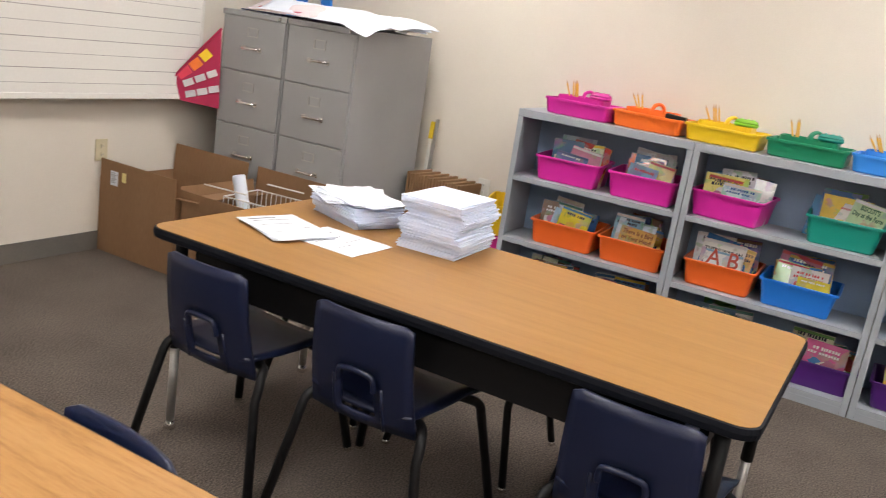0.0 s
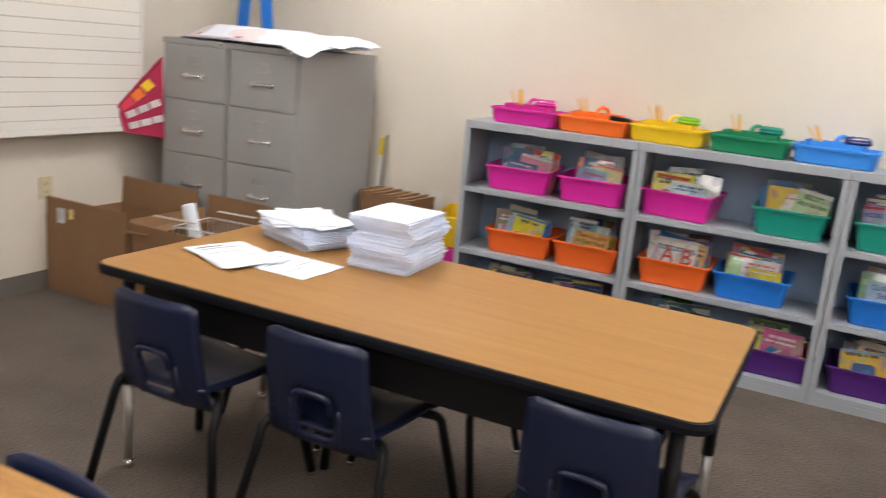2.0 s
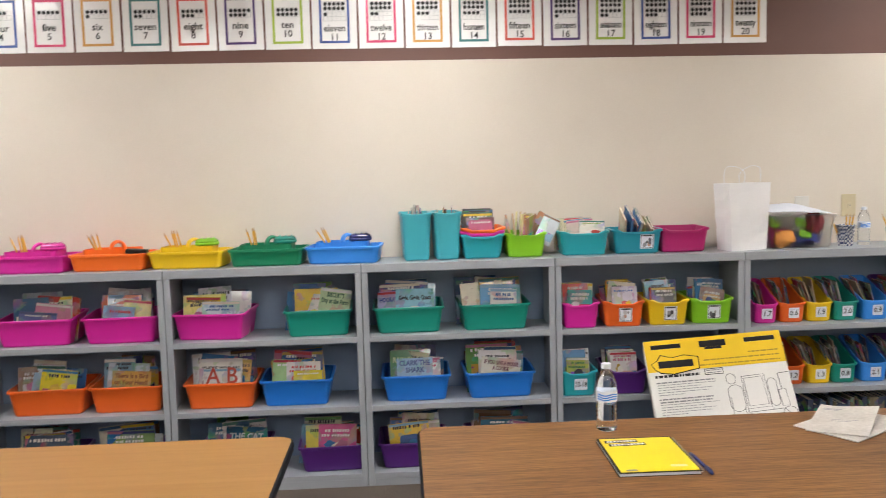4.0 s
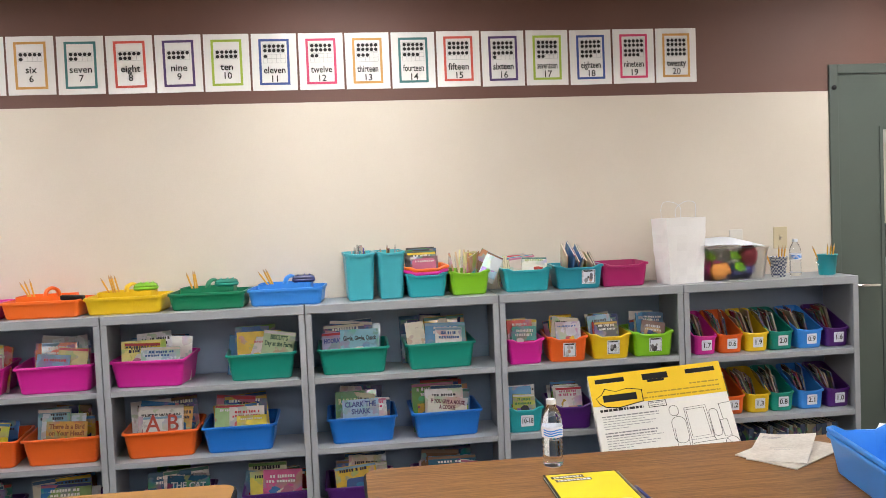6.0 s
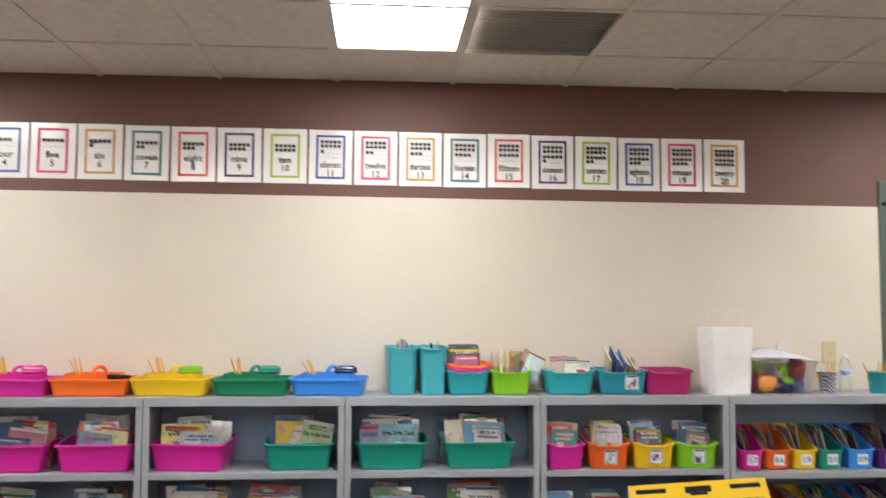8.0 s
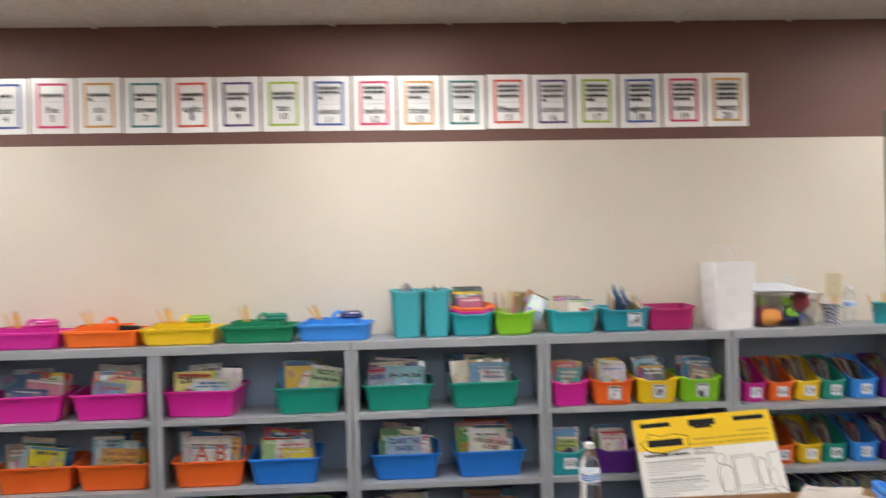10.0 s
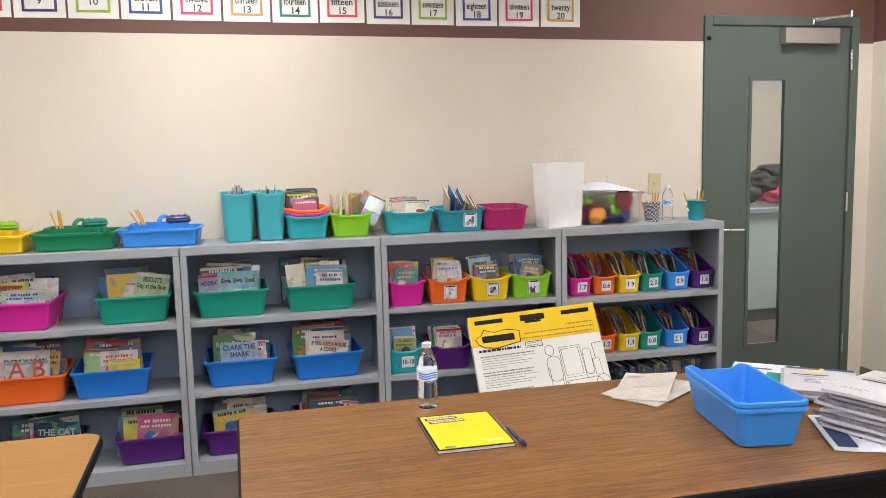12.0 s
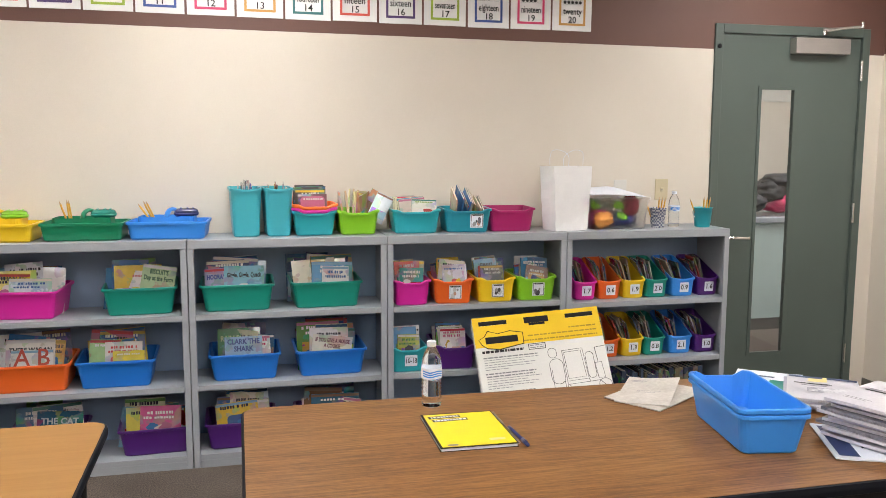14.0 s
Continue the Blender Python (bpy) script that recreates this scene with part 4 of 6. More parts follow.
# smaller scooped bins of the fourth bookcase
MID_BINS = [
    ("magenta", 2.792, 2.945, S1 - 0.002, 0, [(0.01, 0.17, 0.12, (0.05, 0.26, 0.24), "", (0.6, 0.1, 0.1), (0.5, 0.3, 0.1, 0.5, 0.3, 0.3), 0.02, 2), (0.0, 0.2, 0.13, (0.5, 0.05, 0.04), "", WHITE, (0.3, 0.5, 0.6, 0.7, 0.3, 0.6), 0.02, 0)], None),
    ("orange", 3.002, 3.172, S1 - 0.002, -6, [(0.015, 0.18, 0.125, (0.6, 0.6, 0.7), "", (0.1, 0.2, 0.5), (0.5, 0.1, 0.12, 0.25, 0.2, 0.5), 0.02, 0)], ""),
    ("yellow", 3.213, 3.384, S1 - 0.002, -3, [(0.0, 0.17, 0.12, (0.05, 0.05, 0.05), "", WHITE, (0.55, 0.58, 0.55, 0.8, 0.2, 0.4), 0.02, 0)], ""),
    ("lime", 3.425, 3.602, S1 - 0.002, -4, [(0.0, 0.16, 0.12, (0.16, 0.08, 0.06), "", WHITE, (0.5, 0.3, 0.12, 0.7, 0.4, 0.6), 0.02, 10)], ""),
    ("turquoise", 2.774, 2.930, S2 - 0.001, 0, [(0.01, 0.165, 0.11, (0.4, 0.45, 0.1), "", (0.05, 0.2, 0.05), (0.6, 0.6, 0.5, 0.6, 0.3, 0.3), 0.02, 2), (0.0, 0.2, 0.12, (0.12, 0.3, 0.55), "", WHITE, None, 0.02, 0)], "10-18"),
    ("purple", 3.005, 3.183, S2 - 0.001, -4, [(0.0, 0.185, 0.13, (0.66, 0.62, 0.62), "", (0.5, 0.1, 0.2), (0.6, 0.35, 0.25, 0.7, 0.3, 0.35), 0.02, 0)], None),
]
for k, (col, a, b, z, yaw, fronts, lab) in enumerate(MID_BINS):
    rng = random.Random(40 + k)
    cx, wb = (a + b) / 2, b - a
    t = build_tub("book_bin", pose(cx, 0.152, z + 0.001, 0, 0, yaw), wb, wb + 0.022, 0.25, 0.27, 0.125, col, f"small {col} plastic bin of chapter books with a scooped rim", "bin", "small book bins", 0.0, 0.014, 0.007)
    if lab is not None:
        shelf_label(pose(0.01, -0.1322, 0.058, 4.6), 0.062, 0.068 if not lab else 0.055, lab, t, not lab)
    fill_facing(cx, z, rng, 9, 0.012, (0.165, 0.2), (0.11, 0.13), 0.085, fronts)


READERS = [(0.33, 0.09, 0.07), (0.07, 0.065, 0.07), (0.45, 0.34, 0.26), (0.16, 0.12, 0.11), (0.5, 0.46, 0.42), (0.06, 0.09, 0.19), (0.36, 0.06, 0.06), (0.2, 0.17, 0.13), (0.1, 0.13, 0.09)]


# narrow levelled-reader bins of the fifth bookcase
def narrow_bin(x0, x1, z, col, words, rng, books=True):
    cx, wb = (x0 + x1) / 2, x1 - x0
    t = build_tub("reader_bin", pose(cx, 0.185, z + 0.001, 0, 0, rng.uniform(-2, 1)), wb - 0.004, wb + 0.008, 0.23, 0.245, 0.10, col, f"narrow {col} plastic reader bin with a numbered white label", "bin", "reader bins", 0.10, 0.006, 0.005)
    shelf_label(pose(0.004, -0.1200, 0.048, 4.3), 0.052, 0.052, words, t)
    n = 9
    for k in range(n):
        tilt = rng.uniform(20, 36) if k < 7 else rng.uniform(12, 22)
        h = rng.choice((0.165, 0.18, 0.195))
        m = pose(cx - 0.014 + k * 0.0058, 0.17 + rng.uniform(-0.012, 0.03), z + 0.012, 0, -tilt * 0.75, 0) @ pose(0, 0, 0, 0, 0, 80 + rng.uniform(-7, 7))
        build_book(m, 0.115, h, 0.0055, rng.choice(READERS), "thin paperback reader leaning in a narrow bin", seed=k, group="readers in bins")


U5 = [(3.742, 3.848), (3.868, 3.984), (4.008, 4.122), (4.136, 4.25), (4.284, 4.408), (4.434, 4.55)]
for row, (z, cols, words) in enumerate(((S1 - 0.021, ("magenta", "orange", "yellow", "teal", "sky", "purple"), ("1.7", "0.6", "1.9", "2.0", "0.9", "1.6")), (S2, ("magenta", "orange", "yellow", "teal", "sky", "purple"), ("1.1", "1.2", "1.3", "0.8", "2.1", "1.0")))):
    for k, (a, b) in enumerate(U5):
        narrow_bin(a, b, z, cols[k], words[k], random.Random(100 + row * 10 + k))
rng = random.Random(5)
x = 4.02
while x < 4.5:
    t = rng.choice((0.012, 0.02, 0.026))
    build_book(pose(x, 0.16, S3 + 0.001, 0, rng.uniform(0, 2.5), 90), 0.19, rng.choice((0.22, 0.25, 0.235)), t, rng.choice(((0.05, 0.07, 0.12), (0.1, 0.14, 0.22), (0.04, 0.05, 0.05), (0.2, 0.18, 0.12))), "dark hardback book standing spine-out on the bottom shelf", group="books on the bottom shelf", seed=int(x * 100))
    x += t + 0.004


# ---- caddies and holders on top of the bookcases ----
M_PENCIL = plastic("pencil_yellow", (0.72, 0.38, 0.04), 0.4)
M_TIP = plastic("pencil_wood", (0.55, 0.36, 0.2), 0.7)


def pencil(x, y, z, lean_x, lean_y, length=0.15, group="pencils"):
    p = empty("pencil", pose(x, y, z, lean_y, lean_x, 0))
    tagged(p, "yellow wooden pencil standing upright in a holder", "pencil", group)
    bm = bmesh.new()
    lathe(bm, [(0.0042, 0), (0.0042, length)], 6)
    part("shaft", bm, M_PENCIL, p)
    tip = bmesh.new()
    lathe(tip, [(0.0042, length), (0.0004, length + 0.018)], 6)
    part("tip", tip, M_TIP, p)
    return p


M_CASE = {}
for _k in ("magenta", "lime", "teal", "navy"):
    M_CASE[_k], _nt, _p = material("translucent_" + _k, 0.08)
    _p.inputs["Base Color"].default_value = (*(min(1.0, v * 1.3 + 0.04) for v in COLOURS[_k]), 1)
    _p.inputs["Transmission Weight"].default_value = 0.35
    _p.inputs["Coat Weight"].default_value = 0.6


def build_caddy(cx, colour, rng, extra=None, lean=-10):
    y, z = 0.165, BH + 0.001
    c = empty("art_caddy", pose(cx, y, z, 0, 0, rng.uniform(-5, -2)))
    tagged(c, f"{colour} plastic art caddy with a loop handle and pencils", "caddy", "art caddies")
    mat = M_COLOUR[colour]
    body, rim = tub_mesh(0.325, 0.345, 0.205, 0.225, 0.08, 0, 0, 0.006)
    part("tray", body, mat, c)
    part("rim", rim, mat, c)
    tr = bmesh.new()
    moved(loft(tr, [[(px, py, q) for px, py in ring_points(0.25, 0.15, 0.03, 4)] for q in (0.04, 0.098)], True, False), pose(-0.01, 0.01, 0))
    loft(tr, [[(px - 0.01, py + 0.01, q) for px, py in ring_points(0.24, 0.14, 0.025, 4)] for q in (0.098, 0.06)], False, True)
    part("insert", tr, mat, c)
    h = bmesh.new()
    tube(h, smooth_path([(-0.032, 0.01, 0.07), (-0.03, 0.01, 0.1), (-0.022, 0.01, 0.12), (0.0, 0.01, 0.13), (0.022, 0.01, 0.12), (0.03, 0.01, 0.1), (0.032, 0.01, 0.07)], 5), 0.0085, 8)
    for v in h.verts:
        v.co.y = 0.01 + (v.co.y - 0.01) * 2.2
    moved(h, pose(0.02, 0, 0, 0, 0, 40))
    part("handle", h, mat, c, "", True)
    for k in range(rng.choice((3, 4, 5))):
        pencil(cx - 0.075 + k * 0.0085, y + rng.uniform(-0.008, 0.012), z + 0.062, lean + rng.uniform(-3, 3) if k else lean - 12, rng.uniform(-6, 6), 0.1)
    if extra:
        case = empty("sharpener_case", pose(cx + 0.075, y + 0.01, z + 0.099, 0, 0, 4))
        tagged(case, f"{extra} translucent plastic case lying on a caddy", "plastic case", "plastic cases")
        low = bmesh.new()
        loft(low, [[(px, py, q) for px, py in ring_points(0.112 - e, 0.075 - e, 0.024 - e * 0.3, 5)] for q, e in ((0, 0.012), (0.005, 0.002), (0.014, 0.0))])
        part("base", low, M_COLOUR[extra], case, "", True)
        lid = bmesh.new()
        loft(lid, [[(px, py, q) for px, py in ring_points(0.11 - e, 0.073 - e, 0.024 - e * 0.3, 5)] for q, e in ((0.0145, 0.0), (0.026, 0.008), (0.032, 0.024), (0.034, 0.04))])
        part("lid", lid, M_CASE[extra], case, "glossy translucent lid", True)
        for px in (-0.025, 0.005, 0.03):
            part("rib", block((px - 0.004, -0.03, 0.0325), (px + 0.004, 0.03, 0.0365), 0.0015), M_COLOUR[extra], case)


for k, (cx, col, ex) in enumerate(((0.285, "magenta", "magenta"), (0.65, "hotorange", None), (1.012, "yellow", "lime"), (1.385, "green", "teal"), (1.748, "sky", "navy"))):
    build_caddy(cx, col, random.Random(k + 3), ex, (-8, -16, -14, -6, -22)[k])
er = part("eraser", block((-0.05, -0.022, 0), (0.05, 0.022, 0.022), 0.005), M_BLACK)
er.matrix_basis = pose(0.775, 0.10, BH + 0.076, 0, 4, 0)
tagged(er, "small black felt eraser lying on the orange caddy", "eraser")

TOPZ = BH + 0.001
# tall magazine holders
for k, (cx, w) in enumerate(((2.09, 0.118), (2.238, 0.108))):
    body, rim = tub_mesh(w, w + 0.022, 0.2, 0.235, 0.228, 0.0, 0.006, 0.005)
    holder = part("magazine_holder", body, M_COLOUR["lagoon"])
    part("rim", rim, M_COLOUR["lagoon"], holder)
    holder.matrix_basis = pose(cx, 0.185, TOPZ, 0, 0, 3)
    tagged(holder, "tall turquoise plastic holder packed with thin books", "holder", "magazine holders")
    rng = random.Random(k)
    for q in range(7):
        build_book(pose(cx - 0.04 + q * 0.012, 0.18, TOPZ + 0.012, rng.uniform(-4, 4), rng.uniform(-3, 3), 90 + rng.uniform(-4, 4)), 0.15, 0.225 + 0.012 * (q % 3) - 0.01 * k, 0.005, rng.choice(((0.25, 0.22, 0.2), (0.12, 0.12, 0.13), (0.5, 0.45, 0.4), (0.4, 0.3, 0.15))), "thin worn paperback in a tall holder", group="holder books", seed=q)


def top_tub(cx, w, col, label, z=TOPZ, yaw=0, h=0.118, y=0.185, notch=0.012):
    return build_tub("storage_tub", pose(cx, y, z, 0, 0, yaw), w, w + 0.028, 0.2, 0.225, h, col, label, "tub", "storage tubs", 0, notch, 0.007)


top_tub(2.41, 0.172, "turquoise", "turquoise plastic tub holding two nested tubs")
top_tub(2.41, 0.176, "magenta", "magenta plastic tub nested inside a turquoise tub", TOPZ + 0.016)
top_tub(2.41, 0.178, "hotorange", "orange plastic tub nested on top, full of dark books", TOPZ + 0.032, 2)
top_tub(2.618, 0.165, "lime", "lime green plastic tub overflowing with paperbacks")
top_tub(2.905, 0.205, "turquoise", "turquoise plastic tub full of paperbacks", yaw=-2)
t = top_tub(3.168, 0.205, "aqua", "blue-green plastic tub of books with a picture label", yaw=-4)
shelf_label(pose(0.045, -0.1082, 0.058, 6), 0.066, 0.07, "", t, True)
top_tub(3.395, 0.205, "plum", "empty magenta plastic tub", yaw=-3)
rng = random.Random(9)
build_book(pose(2.405, 0.12, TOPZ + 0.045, -8, 0, 0), 0.135, 0.15, 0.012, (0.13, 0.05, 0.06), "dark chapter book with a pink title panel", "", WHITE, (0.45, 0.1, 0.2, 0.85, 0.5, 0.68), group="tub books")
for q in range(5):
    build_book(pose(2.395 + rng.uniform(-0.01, 0.01), 0.14 + q * 0.016, TOPZ + 0.045, -6, 0, rng.uniform(-2, 2)), 0.14, 0.17 + 0.005 * q, 0.012, (0.06, 0.05, 0.05), "dark chapter book standing in a tub", group="tub books", seed=q)
for q in range(9):
    build_book(pose(2.56 + q * 0.013, 0.15 + 0.01 * (q % 3), TOPZ + 0.02, rng.uniform(-10, 5), 34 - q * 5 + rng.uniform(-4, 4), 84 if q < 6 else 60), 0.14, 0.175 + 0.01 * (q % 2), 0.009, rng.choice(((0.55, 0.4, 0.25), (0.65, 0.58, 0.3), (0.6, 0.55, 0.5), (0.45, 0.22, 0.12))), "worn paperback leaning out of a lime tub", group="tub books", seed=q)
build_book(pose(2.70, 0.14, TOPZ + 0.06, -14, 26, -10), 0.085, 0.14, 0.008, (0.45, 0.5, 0.55), "light blue paperback leaning out of a tub", group="tub books")
build_book(pose(2.67, 0.17, TOPZ + 0.075, -12, 30, -8), 0.09, 0.14, 0.012, (0.4, 0.18, 0.09), "brown paperback leaning out of a tub", group="tub books")
build_book(pose(2.945, 0.115, TOPZ + 0.05, -12, 3, 0), 0.125, 0.115, 0.008, (0.75, 0.73, 0.66), "cream paperback with a green title at the front", "", (0.2, 0.36, 0.06), (0.66, 0.66, 0.55, 0.8, 0.3, 0.25), group="tub books")
for q in range(8):
    build_book(pose(2.905 - q * 0.008, 0.13 + q * 0.015, TOPZ + 0.02, -10, -3 + rng.uniform(-3, 3), rng.uniform(-5, 5)), 0.13, 0.15 + 0.004 * (q % 3), 0.008, rng.choice(((0.65, 0.6, 0.4), (0.5, 0.5, 0.45), (0.25, 0.35, 0.3), (0.6, 0.5, 0.45))), "paperback standing in a turquoise tub", group="tub books", seed=q)
for q in range(9):
    build_book(pose(3.115 + q * 0.015, 0.205 + 0.006 * (q % 3), TOPZ + 0.02, rng.uniform(-6, 6), -30 + rng.uniform(-5, 5), 90 + rng.uniform(-8, 6)), 0.12, (0.2, 0.215, 0.2, 0.19, 0.17, 0.16, 0.16, 0.15, 0.15)[q], 0.008, ((0.6, 0.5, 0.35), (0.05, 0.15, 0.35), (0.06, 0.17, 0.4), (0.4, 0.42, 0.42), (0.35, 0.05, 0.07), (0.55, 0.5, 0.4), (0.5, 0.36, 0.2), (0.6, 0.5, 0.4), (0.45, 0.28, 0.15))[q], "paperback leaning sideways in a tub", group="tub books", seed=q)


# white paper carrier bag
M_BAG = mottled("white_kraft_paper", (0.82, 0.82, 0.83), (0.87, 0.87, 0.87), 9, 150, 0.6, 0.06)


def build_bag():
    bag = empty("paper_bag", pose(3.688, 0.115, TOPZ, 0, 0, 12))
    tagged(bag, "white paper carrier bag with twine handles, standing open", "paper bag")
    bm = bmesh.new()
    rng = random.Random(2)
    rows = []
    for j in range(9):
        z = 0.325 * j / 8
        row = []
        for x, y in ((-0.115, -0.06), (-0.06, -0.061), (0, -0.0615), (0.06, -0.061), (0.115, -0.06), (0.108, 0.0), (0.115, 0.06), (0.05, 0.061), (-0.05, 0.061), (-0.115, 0.06), (-0.108, 0.0)):
            row.append((x * (0.84 + 0.16 * j / 8) + rng.uniform(-0.002, 0.002), y * (1 + 0.12 * j / 8) + rng.uniform(-0.002, 0.002), z))
        rows.append(row)
    loft(bm, rows, True, False)
    bmesh.ops.recalc_face_normals(bm, faces=bm.faces)
    bm.normal_update()
    bmesh.ops.solidify(bm, geom=bm.faces, thickness=0.0012)
    part("body", bm, M_BAG, bag)
    for y in (-0.064, 0.064):
        h = bmesh.new()
        tube(h, smooth_path([(-0.055, y, 0.31), (-0.057, y, 0.37), (-0.04, y * 1.1, 0.415), (-0.052, y, 0.4), (0.045, y * 1.15, 0.39), (0.06, y, 0.36), (0.056, y, 0.31)][0:2] + [(-0.02, y * 1.4, 0.405), (0.035, y * 1.3, 0.40), (0.058, y, 0.37), (0.056, y, 0.31)], 6), 0.0014, 6)
        part("handle", h, M_PAPER, bag, "twisted white paper handle", True)


build_bag()


# clear box of toys with a cloth over it
def build_toy_box():
    m, nt, p = material("clear_box_plastic", 0.28)
    p.inputs["Base Color"].default_value = (0.9, 0.9, 0.9, 1)
    p.inputs["Transmission Weight"].default_value = 1.0
    p.inputs["IOR"].default_value = 1.12
    body, rim = tub_mesh(0.29, 0.325, 0.2, 0.225, 0.165, 0, 0, 0.008, 0.002)
    box = part("clear_box", body, m)
    part("rim", rim, m, box).visible_shadow = False
    box.matrix_basis = pose(3.975, 0.175, TOPZ, 0, 0, -2)
    box.visible_shadow = False
    tagged(box, "clear plastic box filled with small coloured toys", "box")
    rng = random.Random(4)

    def lump(name, x, y, z, sx, sy, sz, mat, label, rough=0.12):
        bm = bmesh.new()
        bmesh.ops.create_icosphere(bm, subdivisions=3, radius=1)
        for v in bm.verts:
            n = noise.noise(v.co * 2.2 + Vector((x * 9, y * 9, z * 9)))
            v.co *= 1 + n * rough * 2
            v.co.x, v.co.y, v.co.z = v.co.x * sx, v.co.y * sy, v.co.z * sz
        ob = part(name, bm, mat, None, "", True)
        ob.matrix_basis = pose(x, y, z)
        tagged(ob, label, "toy", "toys in the clear box")

    M_TOYO = mottled("orange_fabric", (0.6, 0.22, 0.04), (0.75, 0.33, 0.08), 30, 200, 0.8, 0.2)
    M_TOYR = mottled("dark_red_fabric", (0.16, 0.02, 0.03), (0.25, 0.03, 0.045), 30, 200, 0.8, 0.2)
    lump("plush_toy", 3.90, 0.115, TOPZ + 0.047, 0.05, 0.035, 0.042, M_TOYO, "orange plush toy inside the clear box", 0.2)
    lump("ball", 4.075, 0.17, TOPZ + 0.115, 0.05, 0.05, 0.06, M_TOYR, "dark red ball inside the clear box", 0.03)
    for x, y, z in ((3.86, 0.17, 0.105), (3.985, 0.15, 0.105), (4.0, 0.13, 0.05)):
        body, rim = tub_mesh(0.05, 0.06, 0.03, 0.04, 0.03, 0, 0, 0.003, 0.004)
        t = part("toy", body, M_COLOUR["lime"])
        part("rim", rim, M_COLOUR["lime"], t)
        t.matrix_basis = pose(x, y, TOPZ + z, 35, 20, 15)
        tagged(t, "small lime green plastic toy tray in the clear box", "toy", "toys in the clear box")
    lump("toy_pile", 4.02, 0.19, TOPZ + 0.04, 0.1, 0.07, 0.035, M_COLOUR["navy"], "dark blue toys heaped in the clear box", 0.25)
    lump("toy_pile", 3.9, 0.22, TOPZ + 0.05, 0.07, 0.05, 0.045, M_COLOUR["plum"], "red toys heaped in the clear box", 0.25)
    cl = bmesh.new()
    n = 12
    vs = [[None] * (n + 1) for _ in range(n + 1)]
    for i in range(n + 1):
        for j in range(n + 1):
            u, v = i / n, j / n
            x, y = -0.185 + 0.31 * u + 0.03 * v, -0.125 + 0.25 * v
            z = 0.03 + 0.045 * math.exp(-((u - 0.42) ** 2 + (v - 0.6) ** 2) * 5) - 0.012 * u + 0.009 * noise.noise(Vector((u * 4, v * 4, 1)))
            vs[i][j] = cl.verts.new((x, y, z))
    for i in range(n):
        for j in range(n):
            cl.faces.new((vs[i][j], vs[i + 1][j], vs[i + 1][j + 1], vs[i][j + 1]))
    thicken(cl, (0, 0, 0.002))
    cloth = part("cloth", cl, M_PAPER, None, "", True)
    cloth.matrix_basis = pose(3.98, 0.175, TOPZ + 0.148)
    tagged(cloth, "crumpled white paper lying over the clear box", "paper")


build_toy_box()


def cup(x, y, r0, r1, h, mat, label, name="pencil_cup", rim=True):
    bm = bmesh.new()
    lathe(bm, [(r0 * 0.96, 0), (r0, 0.003), (r1, h), (r1 + 0.003, h), (r1 + 0.003, h + 0.004), (r1 - 0.002, h + 0.004), (r0 - 0.003, 0.004)], 24)
    ob = part(name, bm, mat, None, "", True)
    ob.matrix_basis = pose(x, y, TOPZ)
    return tagged(ob, label, "cup", "pencil cups")


def checked(name):
    m, nt, p = material(name, 0.4)
    tc = node(nt, "ShaderNodeTexCoord")
    ch = node(nt, "ShaderNodeTexChecker", Scale=105.0)
    ch.inputs["Color1"].default_value = (0.04, 0.06, 0.16, 1)
    ch.inputs["Color2"].default_value = (0.72, 0.72, 0.72, 1)
    nt.links.new(tc.outputs["Object"], ch.inputs["Vector"])
    nt.links.new(ch.outputs[0], p.inputs["Base Color"])
    return m


cup(4.222, 0.14, 0.034, 0.044, 0.1, checked("checked_print"), "blue and white checked pencil cup")
b = cup(4.478, 0.125, 0.04, 0.05, 0.1, M_COLOUR["turquoise"], "turquoise metal bucket holding pencils", "pencil_bucket")
hb = bmesh.new()
tube(hb, smooth_path([(-0.052, 0, 0.092), (-0.066, -0.01, 0.075), (-0.06, -0.03, 0.05), (0.0, -0.054, 0.045)][0:3], 5), 0.0018, 6)
part("handle", hb, M_CHROME, b)
for x0, y0 in ((4.222, 0.14), (4.478, 0.125)):
    for dx, lean in ((-0.026, -26), (0.0, 3), (0.014, 6), (0.026, 9)):
        pencil(x0 + dx * 0.7, y0, TOPZ + 0.008, lean * 0.8, dx * 150, 0.135)


